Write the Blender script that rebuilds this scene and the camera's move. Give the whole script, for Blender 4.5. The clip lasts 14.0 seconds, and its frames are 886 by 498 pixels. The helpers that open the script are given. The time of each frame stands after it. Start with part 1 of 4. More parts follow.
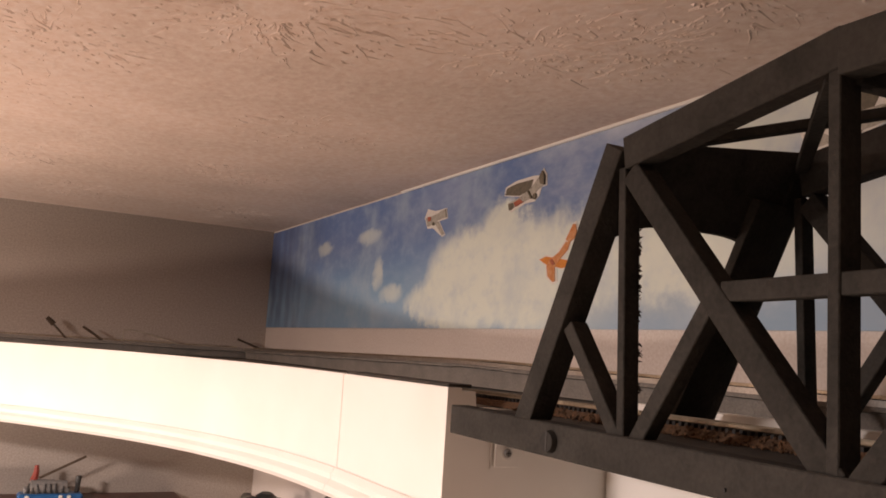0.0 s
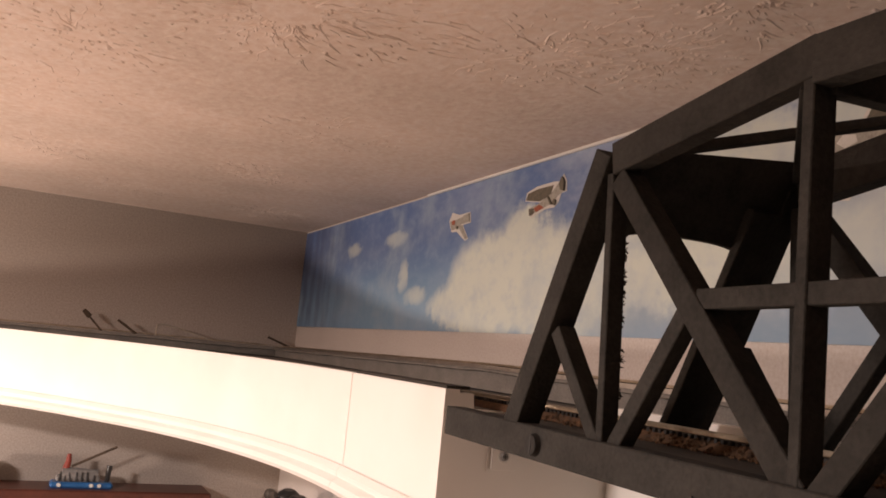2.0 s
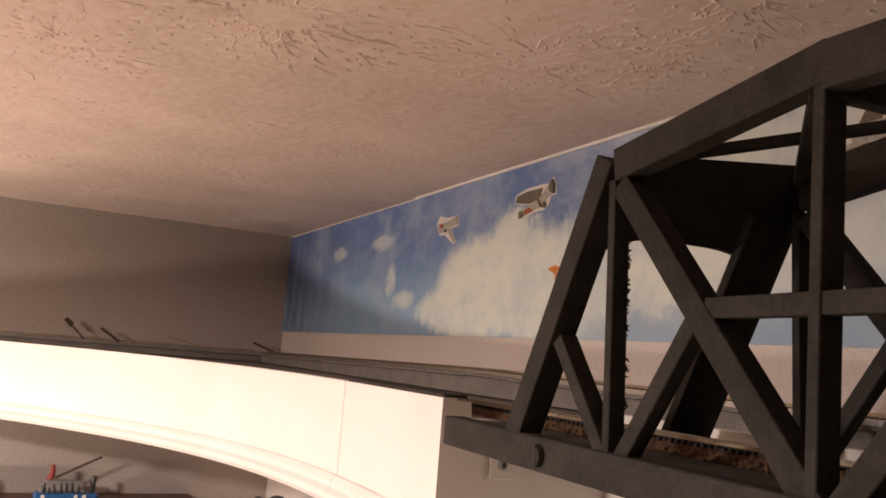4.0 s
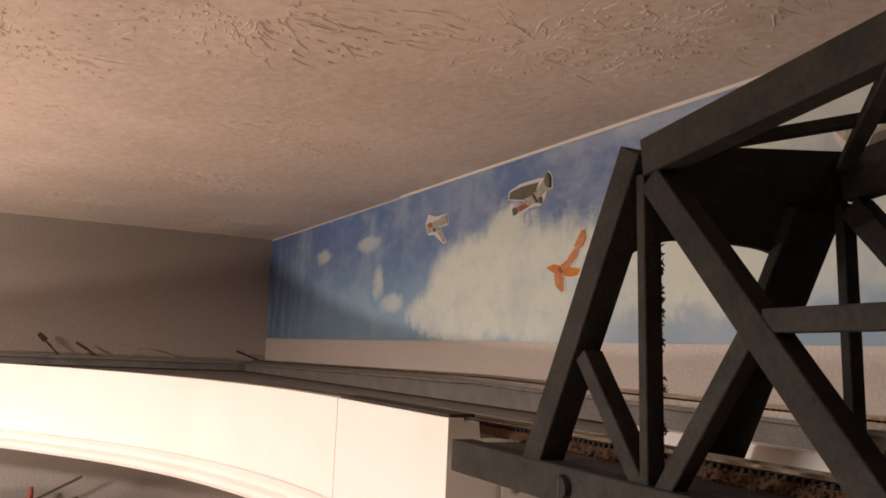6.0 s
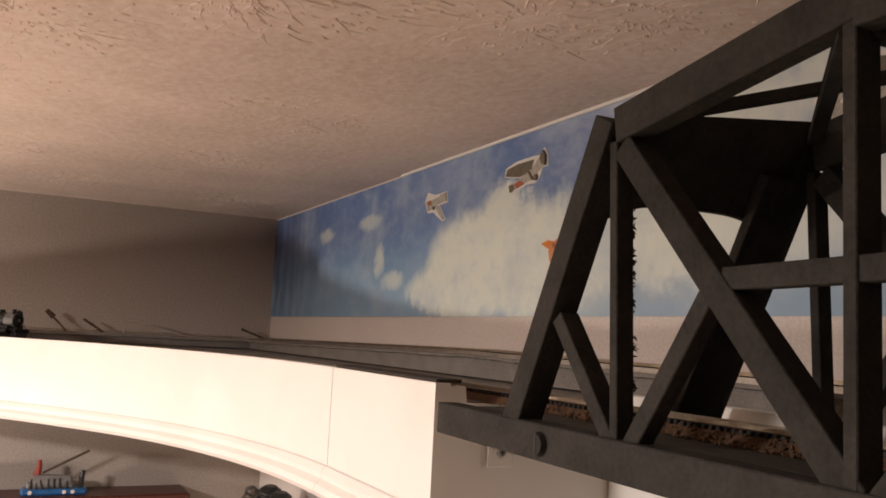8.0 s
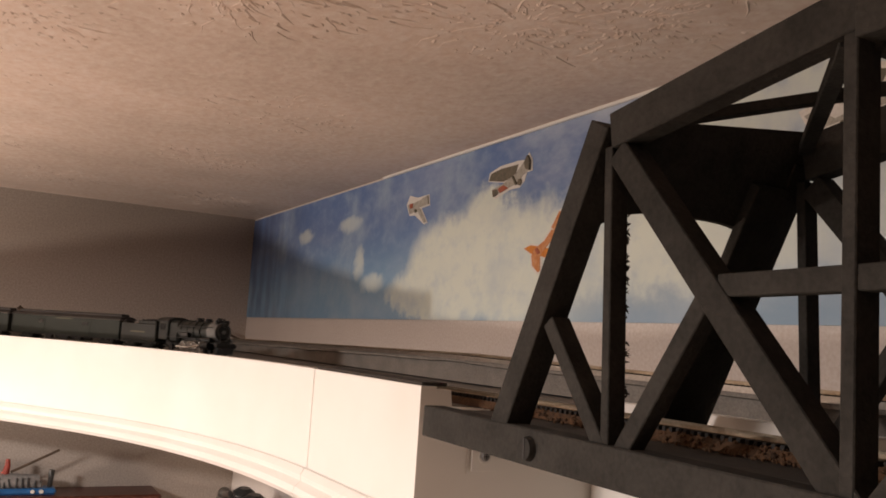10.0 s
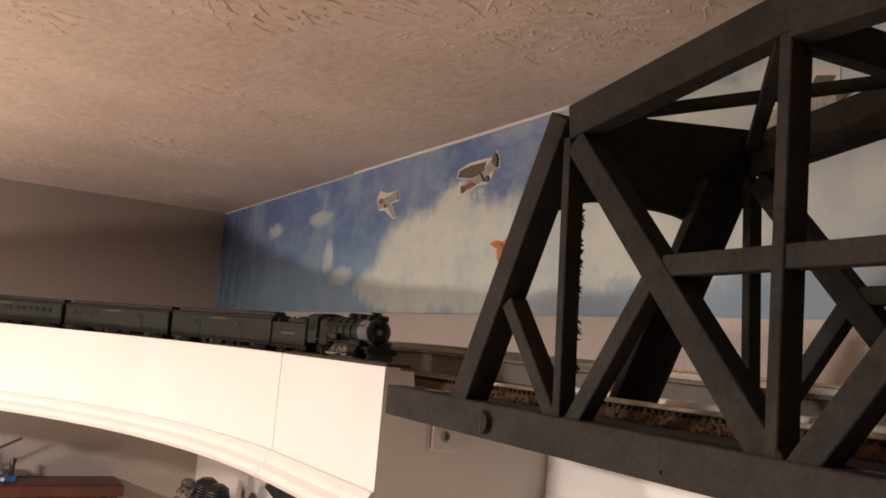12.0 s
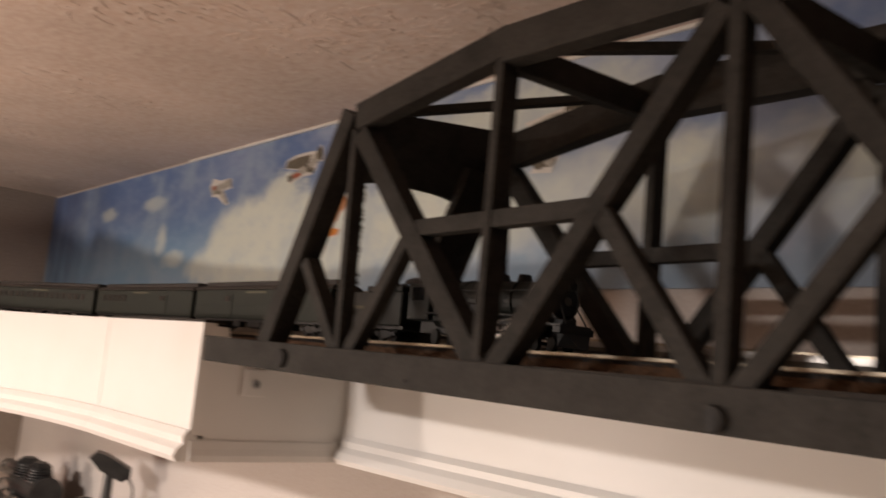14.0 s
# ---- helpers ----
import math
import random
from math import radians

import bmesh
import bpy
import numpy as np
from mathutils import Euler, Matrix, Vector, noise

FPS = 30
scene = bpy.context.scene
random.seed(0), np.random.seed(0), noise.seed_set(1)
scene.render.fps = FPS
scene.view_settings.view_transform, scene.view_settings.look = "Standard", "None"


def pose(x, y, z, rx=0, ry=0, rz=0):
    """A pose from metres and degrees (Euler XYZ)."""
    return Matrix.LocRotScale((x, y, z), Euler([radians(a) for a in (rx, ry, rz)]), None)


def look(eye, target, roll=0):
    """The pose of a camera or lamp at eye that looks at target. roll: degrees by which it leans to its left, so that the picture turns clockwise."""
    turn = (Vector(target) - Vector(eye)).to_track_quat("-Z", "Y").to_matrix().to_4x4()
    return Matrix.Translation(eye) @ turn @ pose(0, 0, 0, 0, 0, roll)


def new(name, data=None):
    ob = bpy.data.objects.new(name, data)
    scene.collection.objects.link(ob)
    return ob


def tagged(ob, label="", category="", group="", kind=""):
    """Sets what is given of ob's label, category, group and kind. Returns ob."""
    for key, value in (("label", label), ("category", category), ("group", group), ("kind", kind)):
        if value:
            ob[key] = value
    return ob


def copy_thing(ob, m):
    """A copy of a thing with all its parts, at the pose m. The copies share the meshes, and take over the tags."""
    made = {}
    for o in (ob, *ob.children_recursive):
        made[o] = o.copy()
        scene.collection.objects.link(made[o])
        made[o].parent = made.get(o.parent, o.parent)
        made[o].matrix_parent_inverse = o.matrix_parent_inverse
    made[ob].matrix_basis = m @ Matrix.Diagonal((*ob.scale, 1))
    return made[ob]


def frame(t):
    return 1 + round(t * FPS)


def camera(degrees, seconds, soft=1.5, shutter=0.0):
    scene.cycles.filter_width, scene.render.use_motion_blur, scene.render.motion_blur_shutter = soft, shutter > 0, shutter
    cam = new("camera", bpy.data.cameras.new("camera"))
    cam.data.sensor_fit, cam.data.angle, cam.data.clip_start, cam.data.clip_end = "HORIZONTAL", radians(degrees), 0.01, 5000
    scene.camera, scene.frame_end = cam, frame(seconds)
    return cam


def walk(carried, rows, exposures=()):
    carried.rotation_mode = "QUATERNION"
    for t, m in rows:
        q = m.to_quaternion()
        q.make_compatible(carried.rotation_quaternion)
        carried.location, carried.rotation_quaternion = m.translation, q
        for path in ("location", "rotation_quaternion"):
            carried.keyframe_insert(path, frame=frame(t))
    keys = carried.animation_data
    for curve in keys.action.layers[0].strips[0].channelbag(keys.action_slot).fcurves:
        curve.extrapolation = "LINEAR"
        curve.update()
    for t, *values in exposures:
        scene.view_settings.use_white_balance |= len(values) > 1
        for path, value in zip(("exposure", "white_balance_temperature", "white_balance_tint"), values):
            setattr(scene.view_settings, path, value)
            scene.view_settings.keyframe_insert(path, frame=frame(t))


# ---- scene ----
cam = camera(54.0, 14.0, 1.7, 0.5)

# camera: carried by hand beside a model railway shelf under the ceiling
def eye_row(t, x, y, z, yaw, pitch, roll):
    a, b = radians(yaw), radians(pitch)
    way = Vector((-math.cos(a) * math.cos(b), math.sin(a) * math.cos(b), math.sin(b)))
    e = Vector((x, y, z))
    return t, look(e, e + way, roll)


PATH = [
    (0.0, 2.5833, -0.7657, 2.1305, 27.60, 6.98, 3.71),
    (0.5, 2.5924, -0.7598, 2.1336, 25.64, 6.88, 3.97),
    (1.0, 2.5977, -0.7487, 2.1334, 23.27, 7.16, 4.03),
    (1.5, 2.6068, -0.7280, 2.1379, 23.58, 7.37, 4.73),
    (2.0, 2.6083, -0.7298, 2.1301, 24.59, 7.08, 5.58),
    (2.5, 2.6156, -0.7320, 2.1316, 25.10, 6.94, 5.81),
    (3.0, 2.6125, -0.7395, 2.1323, 24.66, 7.10, 5.60),
    (3.5, 2.6077, -0.7405, 2.1336, 25.21, 7.15, 5.30),
    (6.0, 2.5164, -0.7213, 2.1560, 27.16, 6.91, 2.53),
    (6.5, 2.5333, -0.7252, 2.1505, 26.73, 6.49, 2.71),
    (7.0, 2.5423, -0.7206, 2.1352, 27.17, 5.32, 2.84),
    (7.5, 2.5443, -0.7166, 2.1354, 26.39, 5.43, 2.74),
    (8.0, 2.5437, -0.7126, 2.1404, 26.58, 5.90, 2.86),
    (10.5, 2.5341, -0.7260, 2.1370, 28.94, 6.19, 4.17),
    (11.0, 2.5515, -0.7296, 2.1233, 29.83, 6.11, 4.46),
    (11.5, 2.5679, -0.7316, 2.1250, 30.30, 6.43, 4.70),
    (12.0, 2.5631, -0.7321, 2.1196, 30.22, 6.67, 4.98),
    (12.5, 2.5789, -0.7322, 2.1198, 30.17, 6.57, 5.04),
    (13.0, 2.5956, -0.7282, 2.1079, 30.01, 6.40, 5.04),
    (13.5, 2.6308, -0.7458, 2.0956, 32.48, 7.16, 5.49),
    (14.0, 2.7142, -0.7792, 2.0738, 40.36, 7.84, 5.49),
]
walk(cam, [eye_row(*r) for r in PATH], [(0.0, 0.08, 6850, 20), (3.7, 0.08, 6850, 20), (5.8, 0.0, 6550, 13), (14.0, 0.0, 6550, 13)])

# ---- light ----
world = bpy.data.worlds.new("room_dark")
scene.world = world
world.use_nodes = True
world.node_tree.nodes["Background"].inputs[0].default_value = (1.0, 0.8, 0.62, 1)
world.node_tree.nodes["Background"].inputs[1].default_value = 0.03
scene.view_settings.exposure = 0.0


def ceiling_lamp(x, y, z, size, watts, colour):
    data = bpy.data.lights.new("ceiling_lamp", "AREA")
    data.shape, data.size, data.energy, data.color = "DISK", size, watts, colour
    ob = new("ceiling_lamp", data)
    ob.matrix_world = Matrix.Translation((x, y, z))
    return ob


ceiling_lamp(1.72, -2.00, 2.375, 0.30, 84, (1.0, 0.915, 0.852))


def point_light(name, x, y, z, radius, watts, colour):
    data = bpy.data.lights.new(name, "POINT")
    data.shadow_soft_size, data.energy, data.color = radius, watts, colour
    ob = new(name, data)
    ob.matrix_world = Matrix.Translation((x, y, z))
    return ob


# an unseen soft fill added low in the room to light the ceiling, and a tall lamp whose light throws the shelf's and the
# train's shadow on the mural
point_light("low_fill", 1.1, -2.9, 0.95, 0.22, 19.0, (1.0, 0.885, 0.795))
point_light("floor_lamp", 0.55, -2.10, 1.765, 0.05, 50.0, (1.0, 0.85, 0.73))


# ---- materials ----
def mat(name, base, rough=0.6, second=None, scale=20.0, mix=0.5, bump=0.2, fine=150.0, metal=0.0, island=0.0, spec=0.3):
    """Base colour broken up by noise at two scales, with a fine relief."""
    m = bpy.data.materials.new(name)
    m.use_nodes = True
    n, l = m.node_tree.nodes, m.node_tree.links
    b = n["Principled BSDF"]
    b.inputs["Roughness"].default_value = rough
    b.inputs["Metallic"].default_value = metal
    b.inputs["Specular IOR Level"].default_value = spec
    second = second or tuple(c * 0.7 for c in base)
    tc = n.new("ShaderNodeTexCoord")
    n1 = n.new("ShaderNodeTexNoise")
    n1.inputs["Scale"].default_value, n1.inputs["Detail"].default_value = scale, 5
    n2 = n.new("ShaderNodeTexNoise")
    n2.inputs["Scale"].default_value, n2.inputs["Detail"].default_value = fine, 3
    for k in (n1, n2):
        l.new(tc.outputs["Object"], k.inputs["Vector"])
    ramp = n.new("ShaderNodeMapRange")
    ramp.inputs["From Min"].default_value, ramp.inputs["From Max"].default_value = 0.35, 0.7
    ramp.inputs["To Max"].default_value = mix
    l.new(n1.outputs["Fac"], ramp.inputs["Value"])
    mx = n.new("ShaderNodeMix")
    mx.data_type = "RGBA"
    mx.inputs["A"].default_value, mx.inputs["B"].default_value = (*base, 1), (*second, 1)
    l.new(ramp.outputs["Result"], mx.inputs["Factor"])
    col = mx.outputs["Result"]
    fm = n.new("ShaderNodeMix")
    fm.data_type, fm.blend_type = "RGBA", "OVERLAY"
    fm.inputs["Factor"].default_value = 0.35
    l.new(col, fm.inputs["A"])
    l.new(n2.outputs["Fac"], fm.inputs["B"])
    col = fm.outputs["Result"]
    if island:
        oi = n.new("ShaderNodeObjectInfo")
        hv = n.new("ShaderNodeHueSaturation")
        mr = n.new("ShaderNodeMapRange")
        mr.inputs["To Min"].default_value, mr.inputs["To Max"].default_value = 1 - island, 1 + island
        l.new(oi.outputs["Random"], mr.inputs["Value"])
        l.new(mr.outputs["Result"], hv.inputs["Value"])
        l.new(col, hv.inputs["Color"])
        col = hv.outputs["Color"]
    l.new(col, b.inputs["Base Color"])
    if bump:
        bp = n.new("ShaderNodeBump")
        bp.inputs["Strength"].default_value, bp.inputs["Distance"].default_value = bump, 0.002
        l.new(n2.outputs["Fac"], bp.inputs["Height"])
        l.new(bp.outputs["Normal"], b.inputs["Normal"])
    return m


M_CEIL = mat("ceiling_plaster", (0.77, 0.63, 0.545), 0.9, (0.60, 0.49, 0.415), 3.5, 0.8, 0.5, 90)
M_WALL = mat("wall_paint", (0.43, 0.375, 0.33), 0.8, (0.39, 0.335, 0.29), 2, 0.7, 0.10, 220)
M_CREAM = mat("cream_wall_paint", (0.66, 0.60, 0.55), 0.8, (0.6, 0.54, 0.5), 6, 0.6, 0.10, 260)
M_WHITE = mat("white_gloss_paint", (0.80, 0.775, 0.73), 0.38, (0.785, 0.755, 0.705), 3, 0.3, 0.03, 6, spec=0.4)
M_GREY = mat("grey_shelf_felt", (0.25, 0.23, 0.205), 0.95, (0.17, 0.155, 0.14), 25, 0.7, 0.6, 400)
M_BRIDGE = mat("dark_grey_painted_wood", (0.042, 0.039, 0.035), 0.85, (0.027, 0.0255, 0.023), 34, 0.95, 0.5, 260, island=0.14, spec=0.08)
M_DECK = mat("dark_deck_wood", (0.035, 0.03, 0.027), 0.8, (0.06, 0.045, 0.03), 60, 0.6, 0.5, 300)
M_BALLAST = mat("brown_ballast", (0.13, 0.070, 0.036), 0.95, (0.05, 0.034, 0.024), 140, 0.8, 1.0, 900)
M_TIE = mat("black_plastic_tie", (0.018, 0.016, 0.015), 0.6, None, 80, 0.5, 0.2, 300)
M_RAIL = mat("nickel_rail", (0.50, 0.43, 0.33), 0.36, (0.26, 0.20, 0.14), 30, 0.6, 0.1, 400, metal=1.0)
M_STEEL = mat("zinc_steel", (0.55, 0.53, 0.5), 0.35, (0.4, 0.37, 0.33), 60, 0.5, 0.1, 300, metal=1.0)
M_IRON = mat("blackened_bolt", (0.026, 0.0245, 0.0225), 0.75, (0.038, 0.036, 0.033), 60, 0.6, 0.2, 300, spec=0.1)
M_LOCO = mat("black_locomotive", (0.008, 0.008, 0.0078), 0.45, (0.012, 0.0117, 0.011), 60, 0.6, 0.12, 500, spec=0.3)
M_BOILER = mat("dark_green_boiler", (0.0085, 0.0100, 0.0080), 0.5, (0.0063, 0.0073, 0.0060), 50, 0.6, 0.1, 500, spec=0.25)
M_WHEEL = mat("worn_wheel_metal", (0.22, 0.20, 0.18), 0.4, (0.10, 0.085, 0.075), 90, 0.8, 0.3, 500, metal=0.7)
M_SMOKE = mat("graphite_smokebox", (0.145, 0.14, 0.132), 0.55, (0.09, 0.087, 0.082), 60, 0.6, 0.15, 500)
M_CAR = mat("olive_green_coach_paint", (0.0175, 0.0210, 0.0155), 0.6, (0.013, 0.0155, 0.0120), 40, 0.6, 0.1, 500, spec=0.2)
M_ROOF = mat("black_coach_roof", (0.019, 0.0165, 0.015), 0.65, (0.035, 0.028, 0.024), 40, 0.7, 0.15, 500)
M_PANE = mat("dark_window_pane", (0.012, 0.012, 0.012), 0.12, None, 40, 0.3, 0.0, 300, spec=0.6)
M_GOLD = mat("faded_gold_lettering", (0.10, 0.09, 0.055), 0.6, None, 60, 0.5, 0.05, 400)
M_BRIGHT = mat("bright_side_rod", (0.6, 0.58, 0.55), 0.25, None, 60, 0.4, 0.05, 400, metal=1.0)
M_MAHOG = mat("mahogany", (0.105, 0.032, 0.020), 0.4, (0.065, 0.020, 0.013), 18, 0.7, 0.1, 120, spec=0.5)
M_RED = mat("red_backing_paper", (0.55, 0.06, 0.05), 0.7, (0.40, 0.04, 0.05), 20, 0.7, 0.1, 200)
M_NAVY = mat("navy_enamel", (0.02, 0.025, 0.08), 0.4, None, 30, 0.4, 0.05, 200)
M_TAN = mat("tan_paper", (0.5, 0.36, 0.22), 0.7, None, 30, 0.5, 0.1, 200)
M_BLUE = mat("blue_plastic", (0.03, 0.14, 0.36), 0.3, None, 30, 0.4, 0.05, 200, spec=0.5)
M_TOYWHITE = mat("toy_white_paint", (0.75, 0.72, 0.66), 0.4, None, 40, 0.3, 0.05, 200)
M_TOYRED = mat("toy_red_paint", (0.26, 0.045, 0.03), 0.4, None, 40, 0.4, 0.05, 200)
M_TOYGREY = mat("toy_grey", (0.25, 0.24, 0.23), 0.5, None, 40, 0.5, 0.1, 200)
M_BLACK = mat("black_metal", (0.02, 0.02, 0.02), 0.35, (0.06, 0.058, 0.055), 50, 0.6, 0.15, 250, spec=0.5)
M_TWIG = mat("dry_twig", (0.07, 0.05, 0.035), 0.9, (0.12, 0.08, 0.05), 80, 0.6, 0.4, 500)
M_PALE = mat("pale_stalk", (0.45, 0.40, 0.33), 0.8, None, 80, 0.5, 0.2, 500)
M_CARD = mat("white_card_edge", (0.72, 0.70, 0.66), 0.7, None, 60, 0.3, 0.05, 300)
M_OLIVE = mat("printed_khaki", (0.16, 0.14, 0.105), 0.7, (0.10, 0.09, 0.07), 120, 0.7, 0.0, 400)
M_PGREY = mat("printed_grey", (0.44, 0.42, 0.37), 0.7, (0.27, 0.255, 0.225), 120, 0.7, 0.0, 400)
M_ORANGE = mat("printed_orange", (0.62, 0.24, 0.04), 0.7, (0.5, 0.16, 0.05), 120, 0.6, 0.0, 400)
M_PRUST = mat("printed_orange_brown", (0.52, 0.20, 0.07), 0.7, (0.62, 0.36, 0.20), 120, 0.7, 0.0, 400)
M_PRED = mat("printed_rust_red", (0.40, 0.12, 0.07), 0.7, None, 120, 0.6, 0.0, 400)
M_PANEL = mat("dark_wood_panelling", (0.09, 0.055, 0.035), 0.6, (0.06, 0.036, 0.024), 6, 0.7, 0.2, 80)
M_FLOOR = mat("brown_carpet", (0.42, 0.355, 0.295), 0.95, (0.35, 0.295, 0.24), 8, 0.6, 0.5, 400)


def sky_material():
    """A printed sky mural: blue, a tall cloud bank and two small clouds."""
    m = bpy.data.materials.new("printed_sky_mural")
    m.use_nodes = True
    n, l = m.node_tree.nodes, m.node_tree.links
    b = n["Principled BSDF"]
    b.inputs["Roughness"].default_value = 0.6
    b.inputs["Specular IOR Level"].default_value = 0.25
    tc = n.new("ShaderNodeTexCoord")
    sep = n.new("ShaderNodeSeparateXYZ")
    l.new(tc.outputs["Object"], sep.inputs[0])

    def noise_tex(scale, detail, rough=0.55, stretch=(1, 1, 1)):
        mp = n.new("ShaderNodeMapping")
        mp.inputs["Scale"].default_value = stretch
        l.new(tc.outputs["Object"], mp.inputs["Vector"])
        t = n.new("ShaderNodeTexNoise")
        t.inputs["Scale"].default_value, t.inputs["Detail"].default_value, t.inputs["Roughness"].default_value = scale, detail, rough
        l.new(mp.outputs[0], t.inputs["Vector"])
        return t

    def math_node(op, a, c):
        k = n.new("ShaderNodeMath")
        k.operation = op
        for i, v in enumerate((a, c)):
            if isinstance(v, (int, float)):
                k.inputs[i].default_value = v
            else:
                l.new(v, k.inputs[i])
        return k.outputs[0]

    def ramp(v, lo, hi, a=0.0, c=1.0, smooth=True):
        k = n.new("ShaderNodeMapRange")
        k.interpolation_type = "SMOOTHSTEP" if smooth else "LINEAR"
        for key, val in (("From Min", lo), ("From Max", hi), ("To Min", a), ("To Max", c)):
            k.inputs[key].default_value = val
        l.new(v, k.inputs["Value"])
        return k.outputs[0]

    def blend(fac, a, c):
        k = n.new("ShaderNodeMix")
        k.data_type = "RGBA"
        l.new(fac, k.inputs["Factor"])
        for key, v in (("A", a), ("B", c)):
            if isinstance(v, tuple):
                k.inputs[key].default_value = (*v, 1)
            else:
                l.new(v, k.inputs[key])
        return k.outputs["Result"]

    wob = noise_tex(9, 6, 0.6)
    wob2 = noise_tex(30, 4, 0.6)
    dx = math_node("MULTIPLY", math_node("SUBTRACT", wob.outputs["Fac"], 0.5), 0.16)
    dz = math_node("MULTIPLY", math_node("SUBTRACT", wob2.outputs["Fac"], 0.5), 0.065)
    X = math_node("ADD", sep.outputs["X"], math_node("ADD", dx, dz))
    Z = math_node("ADD", sep.outputs["Z"], math_node("ADD", math_node("MULTIPLY", dx, 0.35), dz))

    Xs = math_node("ADD", sep.outputs["X"], math_node("ADD", math_node("MULTIPLY", dx, 0.30), math_node("MULTIPLY", dz, 0.8)))
    Zs = math_node("ADD", sep.outputs["Z"], math_node("ADD", math_node("MULTIPLY", dx, 0.08), math_node("MULTIPLY", dz, 0.35)))

    def blob(cx, cz, rx, rz, soft=0.5):
        small = rx < 0.08
        u = math_node("DIVIDE", math_node("SUBTRACT", Xs if small else X, cx), rx)
        v = math_node("DIVIDE", math_node("SUBTRACT", Zs if small else Z, cz), rz)
        d = math_node("ADD", math_node("MULTIPLY", u, u), math_node("MULTIPLY", v, v))
        return ramp(d, 1.0 - soft, 1.0 + soft, 1.0, 0.0)

    top = ramp(sep.outputs["Z"], 2.22, 2.40)
    blue = blend(top, (0.22, 0.38, 0.55), (0.125, 0.205, 0.42))
    hi = noise_tex(3.2, 6, 0.62, (1, 1, 2.2))
    veil = ramp(hi.outputs["Fac"], 0.42, 0.72, 0.0, 0.75)
    right = ramp(sep.outputs["X"], 0.9, 1.8)
    col = blend(math_node("MULTIPLY", veil, math_node("ADD", math_node("MULTIPLY", right, 0.8), 0.25)), blue, (0.64, 0.70, 0.76))
    cloud = (0.70, 0.76, 0.69)
    for c in BLOBS:
        col = blend(math_node("MULTIPLY", blob(*c), 0.7 if c[2] < 0.07 else 1.0), col, cloud)
    shade = noise_tex(6, 5, 0.6)
    col = blend(ramp(shade.outputs["Fac"], 0.46, 0.70, 0.0, 0.55), col, (0.42, 0.52, 0.60))
    mottle = noise_tex(24, 5, 0.65, (1, 1, 1.4))
    col = blend(ramp(mottle.outputs["Fac"], 0.45, 0.75, 0.0, 0.32), col, (0.36, 0.47, 0.60))
    lilac = noise_tex(4.5, 5, 0.6)
    col = blend(math_node("MULTIPLY", ramp(lilac.outputs["Fac"], 0.36, 0.62), ramp(sep.outputs["X"], 1.7, 2.3, 0.0, 0.80)), col, (0.38, 0.44, 0.55))
    # greyer lower band; left end darkened with painted corner shade and faint vertical drips
    band = math_node("MULTIPLY", ramp(Z, 2.205, 2.235, 0.6, 0.0), ramp(sep.outputs["X"], 1.4, 1.7))
    col = blend(band, col, (0.30, 0.40, 0.50))
    drip_shade = noise_tex(14, 4, 0.6, (1, 1, 0.25))
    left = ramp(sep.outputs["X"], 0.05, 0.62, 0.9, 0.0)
    col = blend(math_node("MULTIPLY", left, ramp(drip_shade.outputs["Fac"], 0.3, 0.7)), col, (0.09, 0.12, 0.23))
    l.new(col, b.inputs["Base Color"])
    return m


BLOBS = [
    (1.09, 2.228, 0.11, 0.040, 0.6), (1.21, 2.262, 0.15, 0.095, 0.45), (1.345, 2.330, 0.090, 0.070, 0.4), (1.46, 2.26, 0.20, 0.10, 0.6),
    (1.72, 2.28, 0.24, 0.07, 0.8), (2.15, 2.29, 0.28, 0.06, 0.9), (0.752, 2.387, 0.058, 0.017, 0.9), (0.468, 2.382, 0.050, 0.016, 0.9), 
    (0.825, 2.302, 0.026, 0.032, 1.0), (0.90, 2.255, 0.050, 0.018, 1.0), (2.6, 2.28, 0.3, 0.1, 0.7), (1.95, 2.41, 0.25, 0.04, 1.0),
]
M_SKY = sky_material()


# ---- mesh helpers ----
def part(name, bm, material, parent=None, label="", smooth=False):
    """Links a bmesh as one mesh object, under its thing where one is given."""
    me = bpy.data.meshes.new(name)
    bmesh.ops.recalc_face_normals(bm, faces=bm.faces)
    if smooth:
        for f in bm.faces:
            f.smooth = True
    bm.to_mesh(me)
    bm.free()
    me.materials.append(material)
    ob = new(name, me)
    if parent:
        ob.parent = parent
    if label:
        ob["label"] = label
    return ob


def thing(name, m, label, category, group="", kind=""):
    ob = new(name)
    ob.empty_display_size = 0.02
    ob.matrix_basis = m
    return tagged(ob, label, category, group, kind)


def add_box(bm, lo, hi, bevel=0.0):
    g = bmesh.ops.create_cube(bm, size=1)["verts"]
    lo, hi = Vector(lo), Vector(hi)
    for v in g:
        v.co = Vector([(lo[i] + hi[i]) / 2 + v.co[i] * (hi[i] - lo[i]) for i in range(3)])
    if bevel:
        es = list({e for v in g for e in v.link_edges})
        bmesh.ops.bevel(bm, geom=es, offset=bevel, segments=1, affect="EDGES", profile=0.5)
    return bm


def box(lo, hi, bevel=0.0):
    return add_box(bmesh.new(), lo, hi, bevel)


def add_cyl(bm, p, q, r, seg=16, r2=None):
    p, q = Vector(p), Vector(q)
    d = q - p
    m = Matrix.Translation((p + q) / 2) @ d.to_track_quat("Z", "Y").to_matrix().to_4x4()
    bmesh.ops.create_cone(bm, cap_ends=True, segments=seg, radius1=r, radius2=r if r2 is None else r2, depth=d.length, matrix=m)
    return bm


